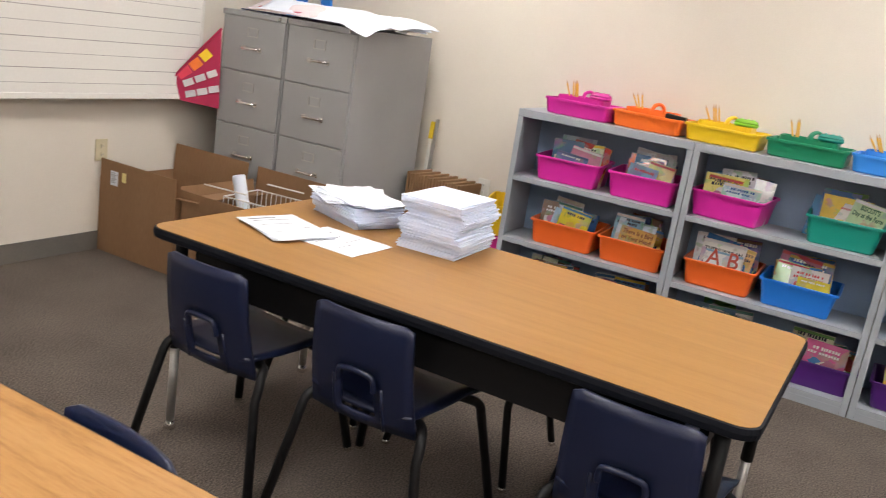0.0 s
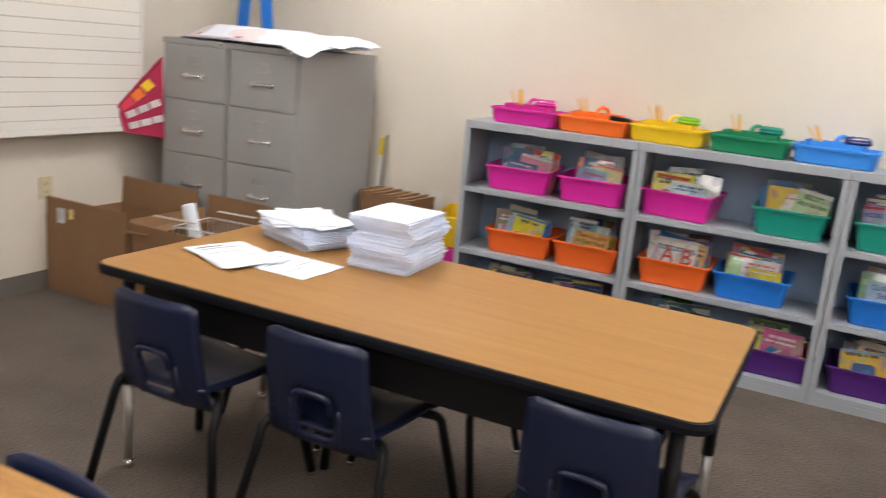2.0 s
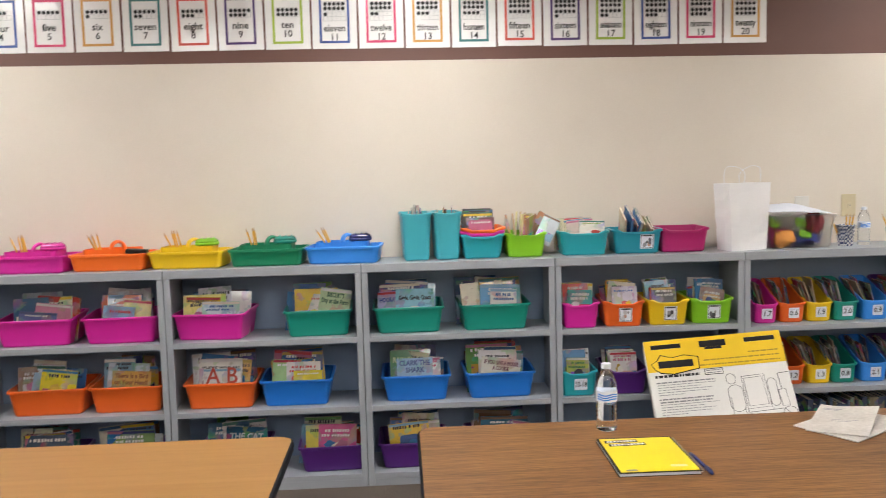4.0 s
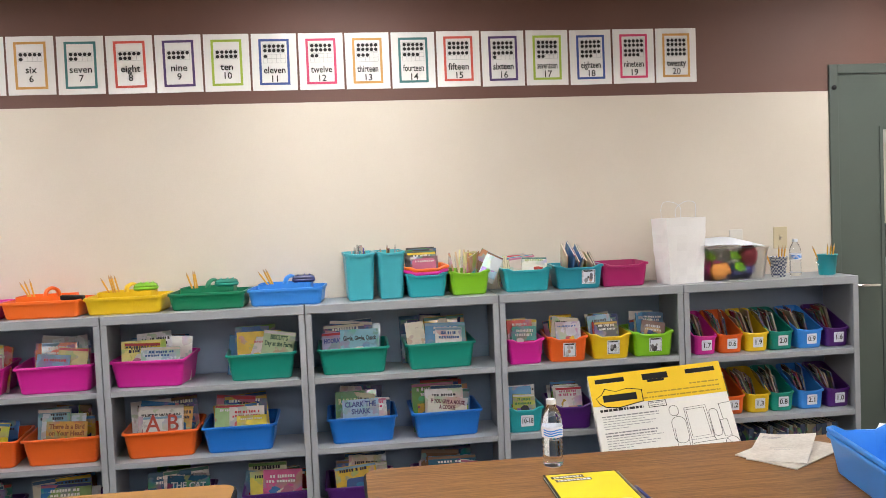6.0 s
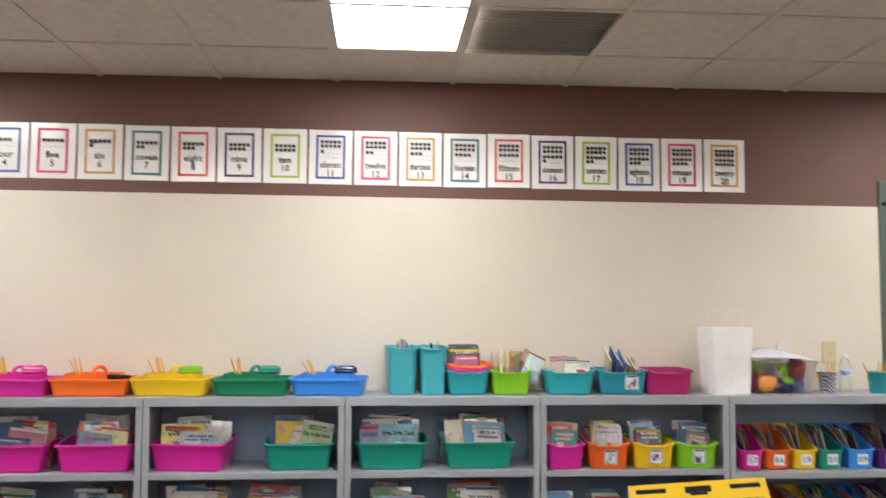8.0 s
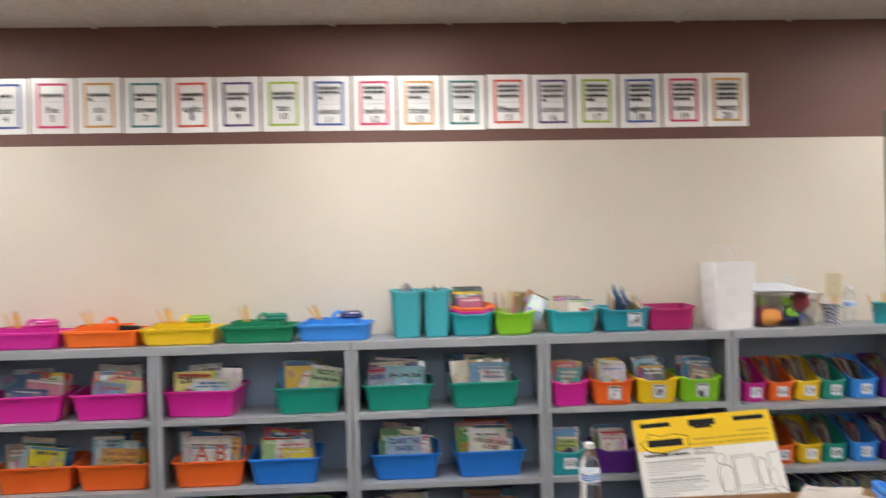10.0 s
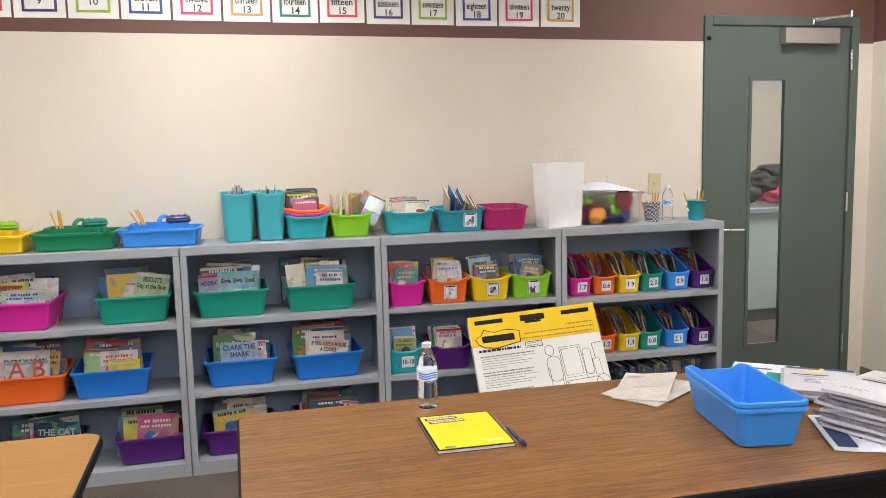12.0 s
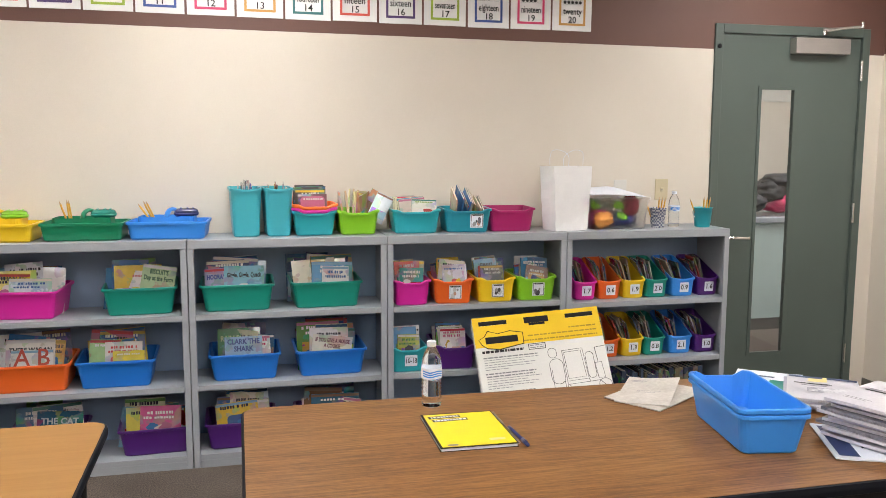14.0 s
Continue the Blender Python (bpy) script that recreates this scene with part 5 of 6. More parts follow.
def build_bottle(x, y, z, s=1.0, label=""):
    b = empty("water_bottle", pose(x, y, z))
    tagged(b, label, "bottle", "water bottles")
    prof = [(0.024, 0), (0.031, 0.004), (0.032, 0.018), (0.0285, 0.024), (0.032, 0.03), (0.0285, 0.037), (0.032, 0.044), (0.0285, 0.051), (0.032, 0.058), (0.0285, 0.065), (0.032, 0.072), (0.0285, 0.08), (0.0315, 0.09), (0.0315, 0.125), (0.031, 0.135), (0.0285, 0.152), (0.021, 0.172), (0.0135, 0.183), (0.0125, 0.19)]
    bm = bmesh.new()
    lathe(bm, [(r * s, h * s) for r, h in prof], 24)
    body = part("body", bm, M_BOTTLE, b, "clear ribbed plastic full of water", True)
    body.visible_shadow = False
    cp = bmesh.new()
    lathe(cp, [(0.0145 * s, 0.19 * s), (0.0145 * s, 0.204 * s), (0.013 * s, 0.2055 * s)], 18)
    part("cap", cp, M_PAPER, b, "white screw cap")
    lb = bmesh.new()
    loft(lb, [[(0.0322 * s * math.cos(a * math.tau / 24), 0.0322 * s * math.sin(a * math.tau / 24), q * s) for a in range(24)] for q in (0.092, 0.124)], False, False)
    lab = part("label", lb, M_PAPER, b, "white and blue wrap label", True)
    sw = bmesh.new()
    for k in range(3):
        ring = [[(0.0327 * s * math.cos(radians(a)), 0.0327 * s * math.sin(radians(a)), (0.098 + k * 0.007 + q + 0.002 * math.sin(radians(a) * 4)) * s) for a in range(205, 340, 9)] for q in (0, 0.004)]
        v0, v1 = ([sw.verts.new(p) for p in r] for r in ring)
        for i in range(len(v0) - 1):
            sw.faces.new((v0[i], v0[i + 1], v1[i + 1], v1[i]))
    part("stripes", sw, M_COLOUR["sky"], lab)


M_BOTTLE, _nt, _p = material("bottle_plastic", 0.05)
_p.inputs["Base Color"].default_value = (0.93, 0.96, 1, 1)
_p.inputs["Transmission Weight"].default_value = 1.0
_p.inputs["IOR"].default_value = 1.3
build_bottle(4.318, 0.145, TOPZ, 0.92, "clear plastic water bottle on top of a bookcase")
build_bottle(2.628, -1.448, T2H + 0.0005, 1.0, "clear plastic water bottle with a blue label on a table")


# wall plates
def wall_plate(x, z, w, h, label, toggles, mat, m=None):
    base = m if m is not None else pose(x, WALL_Y, z)
    o = empty("wall_plate", base)
    tagged(o, label, "wall plate")
    part("plate", block((-w / 2, -0.007, -h / 2), (w / 2, 0.0, h / 2), 0.003), mat, o)
    for dz in toggles:
        part("fitting", block((-0.008, -0.013, dz - 0.012), (0.008, -0.0072, dz + 0.012), 0.002), mat, o)
        for sz in (-1, 1):
            part("slot", block((sz * 0.0035 - 0.001, -0.0138, dz - 0.005), (sz * 0.0035 + 0.001, -0.0132, dz + 0.004)), M_PRINT, o)


M_IVORY = plastic("ivory_plastic", (0.6, 0.52, 0.34), 0.35)
M_OFFWHITE = plastic("off_white_plastic", (0.7, 0.68, 0.64), 0.35)
wall_plate(4.34, 1.258, 0.078, 0.115, "ivory toggle switch plate on the cream wall", (0.0,), M_IVORY)
wall_plate(4.092, 1.275, 0.075, 0.075, "small white sensor box on the cream wall", (), M_OFFWHITE)
wall_plate(-0.29, 0.545, 0.075, 0.115, "white outlet plate on the wall", (-0.022, 0.022), M_OFFWHITE)
wall_plate(0, 0, 0.075, 0.115, "ivory outlet plate on the wall beside the boxes", (-0.022, 0.022), M_IVORY, pose(LEFT_X, -1.065, 0.535, 0, 0, 90))


# ---- easel pad leaning on the bookcases ----
def build_pad():
    pad = empty("easel_pad", pose(3.477, -0.45, 0.031, -32.1, -4.6, -6.7))
    tagged(pad, "large white and yellow easel pad leaning against a bookcase", "easel pad")
    W, Hh = 0.635, 0.762
    M_YEL = plastic("pad_yellow", (0.85, 0.56, 0.01), 0.4)
    M_PADW = mottled("pad_white_card", (0.74, 0.73, 0.7), (0.8, 0.79, 0.76), 3, 100, 0.45)
    part("cover_sheet", block((-W / 2, 0.0, 0), (W / 2, 0.02, Hh), 0.002), M_PADW, pad)
    part("backing", block((-W / 2 - 0.004, 0.0205, 0), (W / 2, 0.026, Hh - 0.02)), M_GREYMET, pad)
    head = bmesh.new()
    for lo, hi in (((-W / 2, Hh - 0.155), (W / 2, Hh - 0.045)), ((-W / 2, Hh - 0.022), (W / 2, Hh)), ((-W / 2, Hh - 0.045), (-W / 2 + 0.03, Hh - 0.022)), ((-W / 2 + 0.17, Hh - 0.045), (-0.06, Hh - 0.022)), ((0.06, Hh - 0.045), (W / 2 - 0.17, Hh - 0.022)), ((W / 2 - 0.03, Hh - 0.045), (W / 2, Hh - 0.022))):
        add_box(head, (lo[0], -0.002, lo[1]), (hi[0], -0.0004, hi[1]))
    part("yellow_header", head, M_YEL, pad)
    for lo, hi in (((-W / 2 + 0.03, -0.0012, Hh - 0.044), (-W / 2 + 0.17, -0.0003, Hh - 0.0225)), ((W / 2 - 0.17, -0.0012, Hh - 0.044), (W / 2 - 0.03, -0.0003, Hh - 0.0225)), ((-0.061, -0.003, Hh - 0.052), (0.061, -0.0022, Hh - 0.021)), ((-0.04, -0.003, Hh - 0.064), (0.04, -0.0022, Hh - 0.0525))):
        part("slot", block(lo, hi), M_BLACK, pad)
    logo = bmesh.new()
    ring = [(-0.3, 0.583), (-0.27, 0.6), (-0.25, 0.628), (-0.2, 0.61), (-0.14, 0.62), (-0.075, 0.605), (-0.078, 0.545), (-0.14, 0.535), (-0.2, 0.525), (-0.26, 0.535), (-0.285, 0.555)]
    logo.faces.new([logo.verts.new((x, -0.0042, z)) for x, z in ring])
    part("logo_outline", moved(logo, pose(0, 0, 0.062)), M_BLACK, pad)
    l2 = bmesh.new()
    l2.faces.new([l2.verts.new((-0.19 + (x + 0.19) * 0.965, -0.0046, 0.64 + (z - 0.578) * 0.9)) for x, z in ring])
    part("logo_patch", l2, M_YEL, pad)
    l3 = block((-0.265, -0.0054, 0.622), (-0.105, -0.005, 0.656))
    part("logo_bar", l3, M_BLACK, pad)
    rng = random.Random(3)
    M_FAINT = plastic("faint_print", (0.36, 0.36, 0.37), 0.7)
    M_OCHRE = plastic("ochre_print", (0.42, 0.27, 0.02), 0.6)

    def words(name, x, z, width, tall, mat, right=False):
        """One line of small print as broken plain bars."""
        bm = bmesh.new()
        q = x
        while q < x + width:
            step = min(rng.uniform(0.012, 0.034), x + width - q)
            add_box(bm, (q, -0.0038, z - tall / 2), (q + step - 0.0045 if step > 0.006 else q + 0.002, -0.0034, z + tall / 2))
            q += step
        if right:
            moved(bm, pose(0.295 - x - width, 0, 0))
        part(name, bm, mat, pad)

    words("web_line", -0.29, 0.582, 0.21, 0.012, M_INK)
    z = 0.552
    for group in range(4):
        words("heading", -0.288, z, 0.27 - 0.02 * group, 0.006, M_PRINT)
        if group:
            z -= 0.0135
            words("heading", -0.286, z, 0.24, 0.006, M_PRINT)
        for row in range(5):
            z -= 0.0118
            words("print", -0.286, z, (0.27, 0.2, 0.25, 0.23, 0.12)[row], 0.0034, M_FAINT)
        z -= 0.021
    for z, width in ((0.668, 0.14), (0.645, 0.35), (0.622, 0.4)):
        words("print", -0.1, z, width, 0.0065, M_OCHRE, True)
    part("stamp", rect_frame(bmesh.new(), 0.085, 0.03, 0.003, -0.0035), M_INK, pad).matrix_basis = pose(-0.018, 0, 0.588)
    for k in range(2):
        words("stamp_print", -0.052, 0.594 - 0.011 * k, 0.066, 0.004, M_PRINT)

    # line drawing: a flip chart, a board and a table among plain rounded shapes
    def stroke(pts):
        bm = bmesh.new()
        tube(bm, [(x, -0.0006, z) for x, z in pts], 0.00115, 5)
        part("line_drawing", bm, M_INK, pad)

    def rounded(cx, cz, w, h, r):
        return [(cx + x, cz + y) for x, y in ring_points(w, h, r, 5)] + [(cx + w / 2, cz + h / 2 - r)]

    stroke([(0.098, 0.552), (0.2, 0.556), (0.206, 0.402), (0.1, 0.398), (0.098, 0.552)])
    stroke([(0.106, 0.542), (0.19, 0.546), (0.196, 0.414), (0.108, 0.41), (0.106, 0.542)])
    stroke([(0.1, 0.398), (0.092, 0.3)])
    stroke([(0.206, 0.402), (0.212, 0.385)])
    stroke([(0.262, 0.553), (0.314, 0.557)])
    stroke([(0.262, 0.553), (0.266, 0.478)])
    stroke([(0.105, 0.382), (0.26, 0.388), (0.312, 0.33)])
    stroke([(0.105, 0.382), (0.16, 0.29)])
    stroke([(0.225, 0.345), (0.265, 0.342), (0.268, 0.325), (0.23, 0.328), (0.225, 0.345)])
    stroke([(0.25, 0.475), (0.283, 0.478), (0.287, 0.4), (0.255, 0.398), (0.25, 0.475)])
    stroke([(0.035, 0.46), (0.03, 0.2)])
    stroke([(0.088, 0.4), (0.092, 0.2)])
    stroke(rounded(0.06, 0.452, 0.066, 0.125, 0.03))
    stroke(rounded(0.05, 0.545, 0.042, 0.05, 0.02))
    stroke(rounded(0.228, 0.468, 0.04, 0.13, 0.019))
    stroke(rounded(0.098, 0.305, 0.066, 0.085, 0.032))
    stroke(rounded(0.282, 0.335, 0.062, 0.12, 0.03))


build_pad()


# ---- things on the oak table ----
def build_notebook():
    nb = empty("notebook", pose(2.673, -1.707, T2H, 0, 0, -1.2))
    tagged(nb, "yellow spiral notebook with a black corner block, lying on a table", "notebook")
    M_NOTE = plastic("notebook_yellow", (0.86, 0.66, 0.005), 0.35)
    part("page_block", block((-0.105, -0.14, 0.001), (0.105, 0.14, 0.009)), M_PAPER, nb)
    part("back_cover", block((-0.108, -0.143, 0.0), (0.108, 0.143, 0.0009)), M_BLACK, nb)
    part("border", block((-0.108, -0.143, 0.0091), (0.108, 0.143, 0.0101)), M_BLACK, nb)
    part("cover", block((-0.101, -0.136, 0.0102), (0.104, 0.136, 0.0108)), M_NOTE, nb)
    pr = bmesh.new()
    add_box(pr, (-0.085, 0.1, 0.0109), (0.01, 0.122, 0.0112), 0, pose(0, 0, 0, 0, 0, 3))
    add_box(pr, (-0.08, 0.072, 0.0109), (0.025, 0.092, 0.0112), 0, pose(0, 0, 0, 0, 0, 3))
    part("title_block", pr, M_BLACK, nb)
    lt = bmesh.new()
    rng = random.Random(1)
    for z, a, b in ((0.111, -0.078, 0.003), (0.082, -0.073, 0.018)):
        x = a
        while x < b:
            w = rng.uniform(0.004, 0.009)
            add_box(lt, (x, z - 0.006, 0.0113), (x + w, z + 0.006, 0.0115), 0, pose(0, 0, 0, 0, 0, 3))
            x += w + 0.003
    part("print", lt, M_PAPER, nb)
    part("badge", moved(slab(0.045, 0.016, 0.0109, 0.0113, 0.005, 3), pose(0.06, -0.1, 0)), plastic("badge_cream", (0.8, 0.7, 0.4)), nb)
    part("badge", moved(slab(0.03, 0.012, 0.0109, 0.0113, 0.005, 3), pose(-0.07, -0.125, 0)), M_PRINT, nb)
    sp = bmesh.new()
    tube(sp, [(0.112 + 0.004 * math.cos(k * 1.3), -0.135 + k * 0.0018, 0.006 + 0.005 * math.sin(k * 1.3)) for k in range(150)], 0.0008, 4)
    part("spiral", sp, M_GREYMET, nb)


build_notebook()
pen = empty("pen", pose(2.799, -1.775, T2H + 0.005, 0, 0, 91))
tagged(pen, "blue ballpoint pen lying beside the notebook", "pen")
bm = bmesh.new()
tube(bm, [(-0.07, 0, 0), (0.05, 0, 0), (0.07, 0, 0)], 0.0046, 10)
part("barrel", bm, plastic("pen_navy", (0.02, 0.03, 0.16)), pen, "", True)
bm = bmesh.new()
tube(bm, [(-0.085, 0, 0), (-0.04, 0, 0)], 0.0052, 10)
add_box(bm, (-0.08, -0.0015, 0.005), (-0.045, 0.0015, 0.008))
part("cap", bm, plastic("pen_cap", (0.015, 0.025, 0.12)), pen, "", True)

# two nested blue tubs
for k, z in enumerate((0.0, 0.016)):
    build_tub("storage_tub", pose(3.432, -1.894, T2H + 0.001 + z, 0, 0, 170.5), 0.155, 0.185, 0.335, 0.375, 0.113, "sky", "bright blue plastic tub nested with another on the table", "tub", "nested blue tubs", 0.0, 0.014, 0.007)


def paper_sheet(m, w, d, label, name="paper_sheet", mat=None, t=0.0012, curl=0.0, seed=0, prints=()):
    rng = random.Random(seed)
    o = empty(name, m)
    tagged(o, label, "paper", "loose papers")
    bm = bmesh.new()
    n = 8

    def lift(x, y):
        u, v = x / w + 0.5, y / d + 0.5
        return curl * (u * u * v + 0.3 * (1 - u) ** 3) + 0.0006 * math.sin(u * 9 + seed)

    vs = [[bm.verts.new((w * (i / n - 0.5), d * (j / n - 0.5), 0.0008 + lift(w * (i / n - 0.5), d * (j / n - 0.5)))) for j in range(n + 1)] for i in range(n + 1)]
    for i in range(n):
        for j in range(n):
            bm.faces.new((vs[i][j], vs[i + 1][j], vs[i + 1][j + 1], vs[i][j + 1]))
    thicken(bm, (0, 0, t))
    part("sheet", bm, mat or M_PAPER, o)
    for k, (x0, y0, x1, y1, pm) in enumerate(prints):
        pb = bmesh.new()
        q = 6
        pv = [[pb.verts.new((w * (x0 + (x1 - x0) * i / q - 0.5), d * (y0 + (y1 - y0) * j / q - 0.5), 0.0024 + t + lift(w * (x0 + (x1 - x0) * i / q - 0.5), d * (y0 + (y1 - y0) * j / q - 0.5)))) for j in range(q + 1)] for i in range(q + 1)]
        for i in range(q):
            for j in range(q):
                pb.faces.new((pv[i][j], pv[i + 1][j], pv[i + 1][j + 1], pv[i][j + 1]))
        part("print", pb, pm, o)
    return o


PRINT_ROWS = [(0.12, 0.86, 0.6, 0.9, M_PRINT), (0.12, 0.78, 0.8, 0.8, M_PRINT), (0.12, 0.6, 0.7, 0.615, M_PRINT), (0.5, 0.4, 0.85, 0.412, M_PRINT), (0.12, 0.3, 0.5, 0.31, M_PRINT)]
M_ENV = mottled("buff_envelope", (0.47, 0.43, 0.39), (0.64, 0.6, 0.55), 9, 100, 0.7)
paper_sheet(pose(3.365, -1.505, T2H + 0.0005, 0, 0, -58), 0.2, 0.3, "plain white envelope lying on a table", "envelope", M_ENV, 0.003, 0.004, 1)
paper_sheet(pose(3.345, -1.49, T2H + 0.008, 2, -3, -36), 0.17, 0.27, "creased white envelope lying on another envelope", "envelope", M_ENV, 0.003, 0.012, 2, [(0.08, 0.84, 0.4, 0.86, M_PRINT), (0.08, 0.8, 0.35, 0.815, M_PRINT), (0.3, 0.45, 0.75, 0.46, M_PRINT), (0.3, 0.4, 0.65, 0.41, M_PRINT)])


# stack of workbooks and booklets at the table's end
M_NAVYPRINT = plastic("navy_print", (0.03, 0.05, 0.15), 0.45)
M_LILAC = mottled('lilac_grey_pages', (0.36, 0.35, 0.45), (0.46, 0.45, 0.54), 20, 200, 0.6)
M_GREYPAGES = mottled('grey_page_edges', (0.12, 0.12, 0.15), (0.26, 0.25, 0.28), 30, 200, 0.7)
# white covers with the stack's lilac shading mixed into the colour
M_BOOKPAPER = mottled("lilac_white_cover", (0.55, 0.53, 0.58), (0.66, 0.64, 0.68), 9, 120, 0.45)
M_STICKY = plastic("pale_yellow_note", (0.85, 0.72, 0.3), 0.6)
rng = random.Random(12)
z = T2H + 0.001
paper_sheet(pose(3.7, -2.05, z, 0, 0, -24), 0.216, 0.279, "curled booklet cover with a navy panel on the table", "booklet", M_PAPER, 0.004, 0.004, 3, [(0.06, 0.06, 0.3, 0.92, M_NAVYPRINT), (0.12, 0.1, 0.15, 0.6, M_LILAC), (0.2, 0.1, 0.23, 0.5, M_LILAC), (0.4, 0.3, 0.43, 0.75, M_INK), (0.48, 0.35, 0.5, 0.7, M_INK)])
paper_sheet(pose(3.79, -1.475, z + 0.002, 0, 0, -40), 0.216, 0.279, "white booklet with a coloured corner on the table", "booklet", M_PAPER, 0.005, 0.004, 4, [(0.1, 0.7, 0.6, 0.76, M_NAVYPRINT), (0.1, 0.2, 0.5, 0.5, M_COLOUR["plum"]), (0.55, 0.2, 0.9, 0.6, M_COLOUR["teal"])])
M_SHADEPRINT = mottled("pale_grey_artwork", (0.3, 0.3, 0.36), (0.66, 0.65, 0.68), 26, 120, 0.5, spread=(0.42, 0.56))
GUIDE_PRINT = [(0.02, 0.9, 0.98, 0.985, M_NAVYPRINT), (0.3, 0.76, 0.56, 0.97, M_STICKY), (0.1, 0.64, 0.62, 0.675, M_INK), (0.2, 0.57, 0.55, 0.59, M_PRINT), (0.28, 0.3, 0.85, 0.5, M_SHADEPRINT)]
BOOK_PRINT = [(0.12, 0.55, 0.82, 0.585, M_INK), (0.12, 0.62, 0.5, 0.64, M_PRINT), (0.25, 0.72, 0.9, 0.9, M_SHADEPRINT), (0.12, 0.2, 0.45, 0.212, M_PRINT), (0.12, 0.16, 0.4, 0.172, M_PRINT)]
zz = z + 0.004
for k in range(4):
    guide = paper_sheet(pose(3.86 + rng.uniform(-0.012, 0.012), -1.672 + rng.uniform(-0.012, 0.012), zz, 0, 0, -38 + rng.uniform(-5, 5)), 0.216, 0.279, "spiral-bound guide with a printed white cover", "guide_book", M_BOOKPAPER if k % 2 else M_LILAC, 0.0066, 0.0, 5 + k, GUIDE_PRINT if k == 3 else ())
    coil = bmesh.new()
    tube(coil, [(-0.109 + k2 * 0.00145, -0.1405 + 0.004 * math.cos(k2 * 1.3), 0.004 + 0.005 * math.sin(k2 * 1.3)) for k2 in range(150)], 0.0008, 4)
    part("spiral", coil, M_GREYMET, guide, "brass-coloured wire spiral")
    zz += 0.0082
zz = z + 0.0105
for k in range(11):
    paper_sheet(pose(3.795 + 0.012 * math.sin(k * 1.7) + rng.uniform(-0.008, 0.008), -2.035 + 0.01 * math.sin(k * 2.3) + rng.uniform(-0.008, 0.008), zz, 0, 0, -67 + rng.uniform(-5, 5)), 0.225, 0.285, "thick printed workbook in a stack on the table", "workbook", (M_BOOKPAPER, M_LILAC, M_BOOKPAPER, M_GREYPAGES)[k % 4] if k < 10 else M_BOOKPAPER, 0.0084, 0.0 if k < 10 else 0.002, 20 + k, BOOK_PRINT if k == 10 else ())
    zz += 0.0102


# ---- papers on the maple table ----
def paper_stack(cx, cy, h, yaw, label, rng, wide=0.279, deep=0.216, jitter=0.008, z0=T1H):
    s = empty("paper_stack", pose(cx, cy, z0 + 0.001, 0, 0, yaw))
    tagged(s, label, "paper stack", "paper stacks")
    z = 0.0
    while z < h:
        t = rng.uniform(0.0016, 0.0045)
        bm = bmesh.new()
        dx, dy, a = jitter * math.sin(z * 61 + cx) + rng.uniform(-jitter, jitter) * 0.5, jitter * math.sin(z * 83 + 1) + rng.uniform(-jitter, jitter) * 0.5, rng.uniform(-2.2, 2.2)
        n = 6
        top = [[bm.verts.new((wide * (i / n - 0.5), deep * (j / n - 0.5), z + t + 0.0012 * math.sin(i * 1.1 + z * 90) * (j / n))) for j in range(n + 1)] for i in range(n + 1)]
        for i in range(n):
            for j in range(n):
                bm.faces.new((top[i][j], top[i + 1][j], top[i + 1][j + 1], top[i][j + 1]))
        thicken(bm, (0, 0, -t * 0.94))
        part("ream", moved(bm, pose(dx, dy, 0, 0, 0, a)), M_SHEETS, s)
        z += t
    return s


rng = random.Random(21)
paper_stack(0.52, -1.55, 0.172, 93, "tall uneven stack of white papers on a table", rng, jitter=0.009)
paper_stack(0.125, -1.515, 0.07, -20, "low stack of white papers on a table", rng, jitter=0.012)
paper_sheet(pose(0.07, -1.525, T1H + 0.073, 0, 0, 52), 0.216, 0.279, "white worksheet fanned on a stack of papers", t=0.0012, curl=0.006, seed=31, prints=PRINT_ROWS[:2])
paper_sheet(pose(0.11, -1.51, T1H + 0.0755, 0, 0, 72), 0.216, 0.279, "white worksheet lying on a stack of papers", t=0.0012, curl=0.006, seed=32)
for k, (dx, dy, yaw) in enumerate(((-0.02, 0.012, 38), (0.03, -0.008, 84), (0.01, 0.0, 62))):
    paper_sheet(pose(0.115 + dx, -1.512 + dy, T1H + 0.078 + 0.0026 * k, 0, 0, yaw), 0.216, 0.279, "white worksheet fanned on a stack of papers", t=0.0012, curl=0.007, seed=33 + k)
for k in range(3):
    paper_sheet(pose(0.088 + 0.004 * k, -1.872 - 0.003 * k, T1H + 0.004 + 0.0028 * k, 0, 0, 66 + 3 * k), 0.216, 0.279, "white printed worksheet lying on a table", t=0.002, curl=0.0, seed=40 + k, prints=PRINT_ROWS if k == 2 else ())
paper_sheet(pose(0.278, -1.829, T1H + 0.0008, 0, 0, 88), 0.216, 0.279, "white printed worksheet overlapping another on a table", t=0.001, curl=0.0, seed=50, prints=PRINT_ROWS)


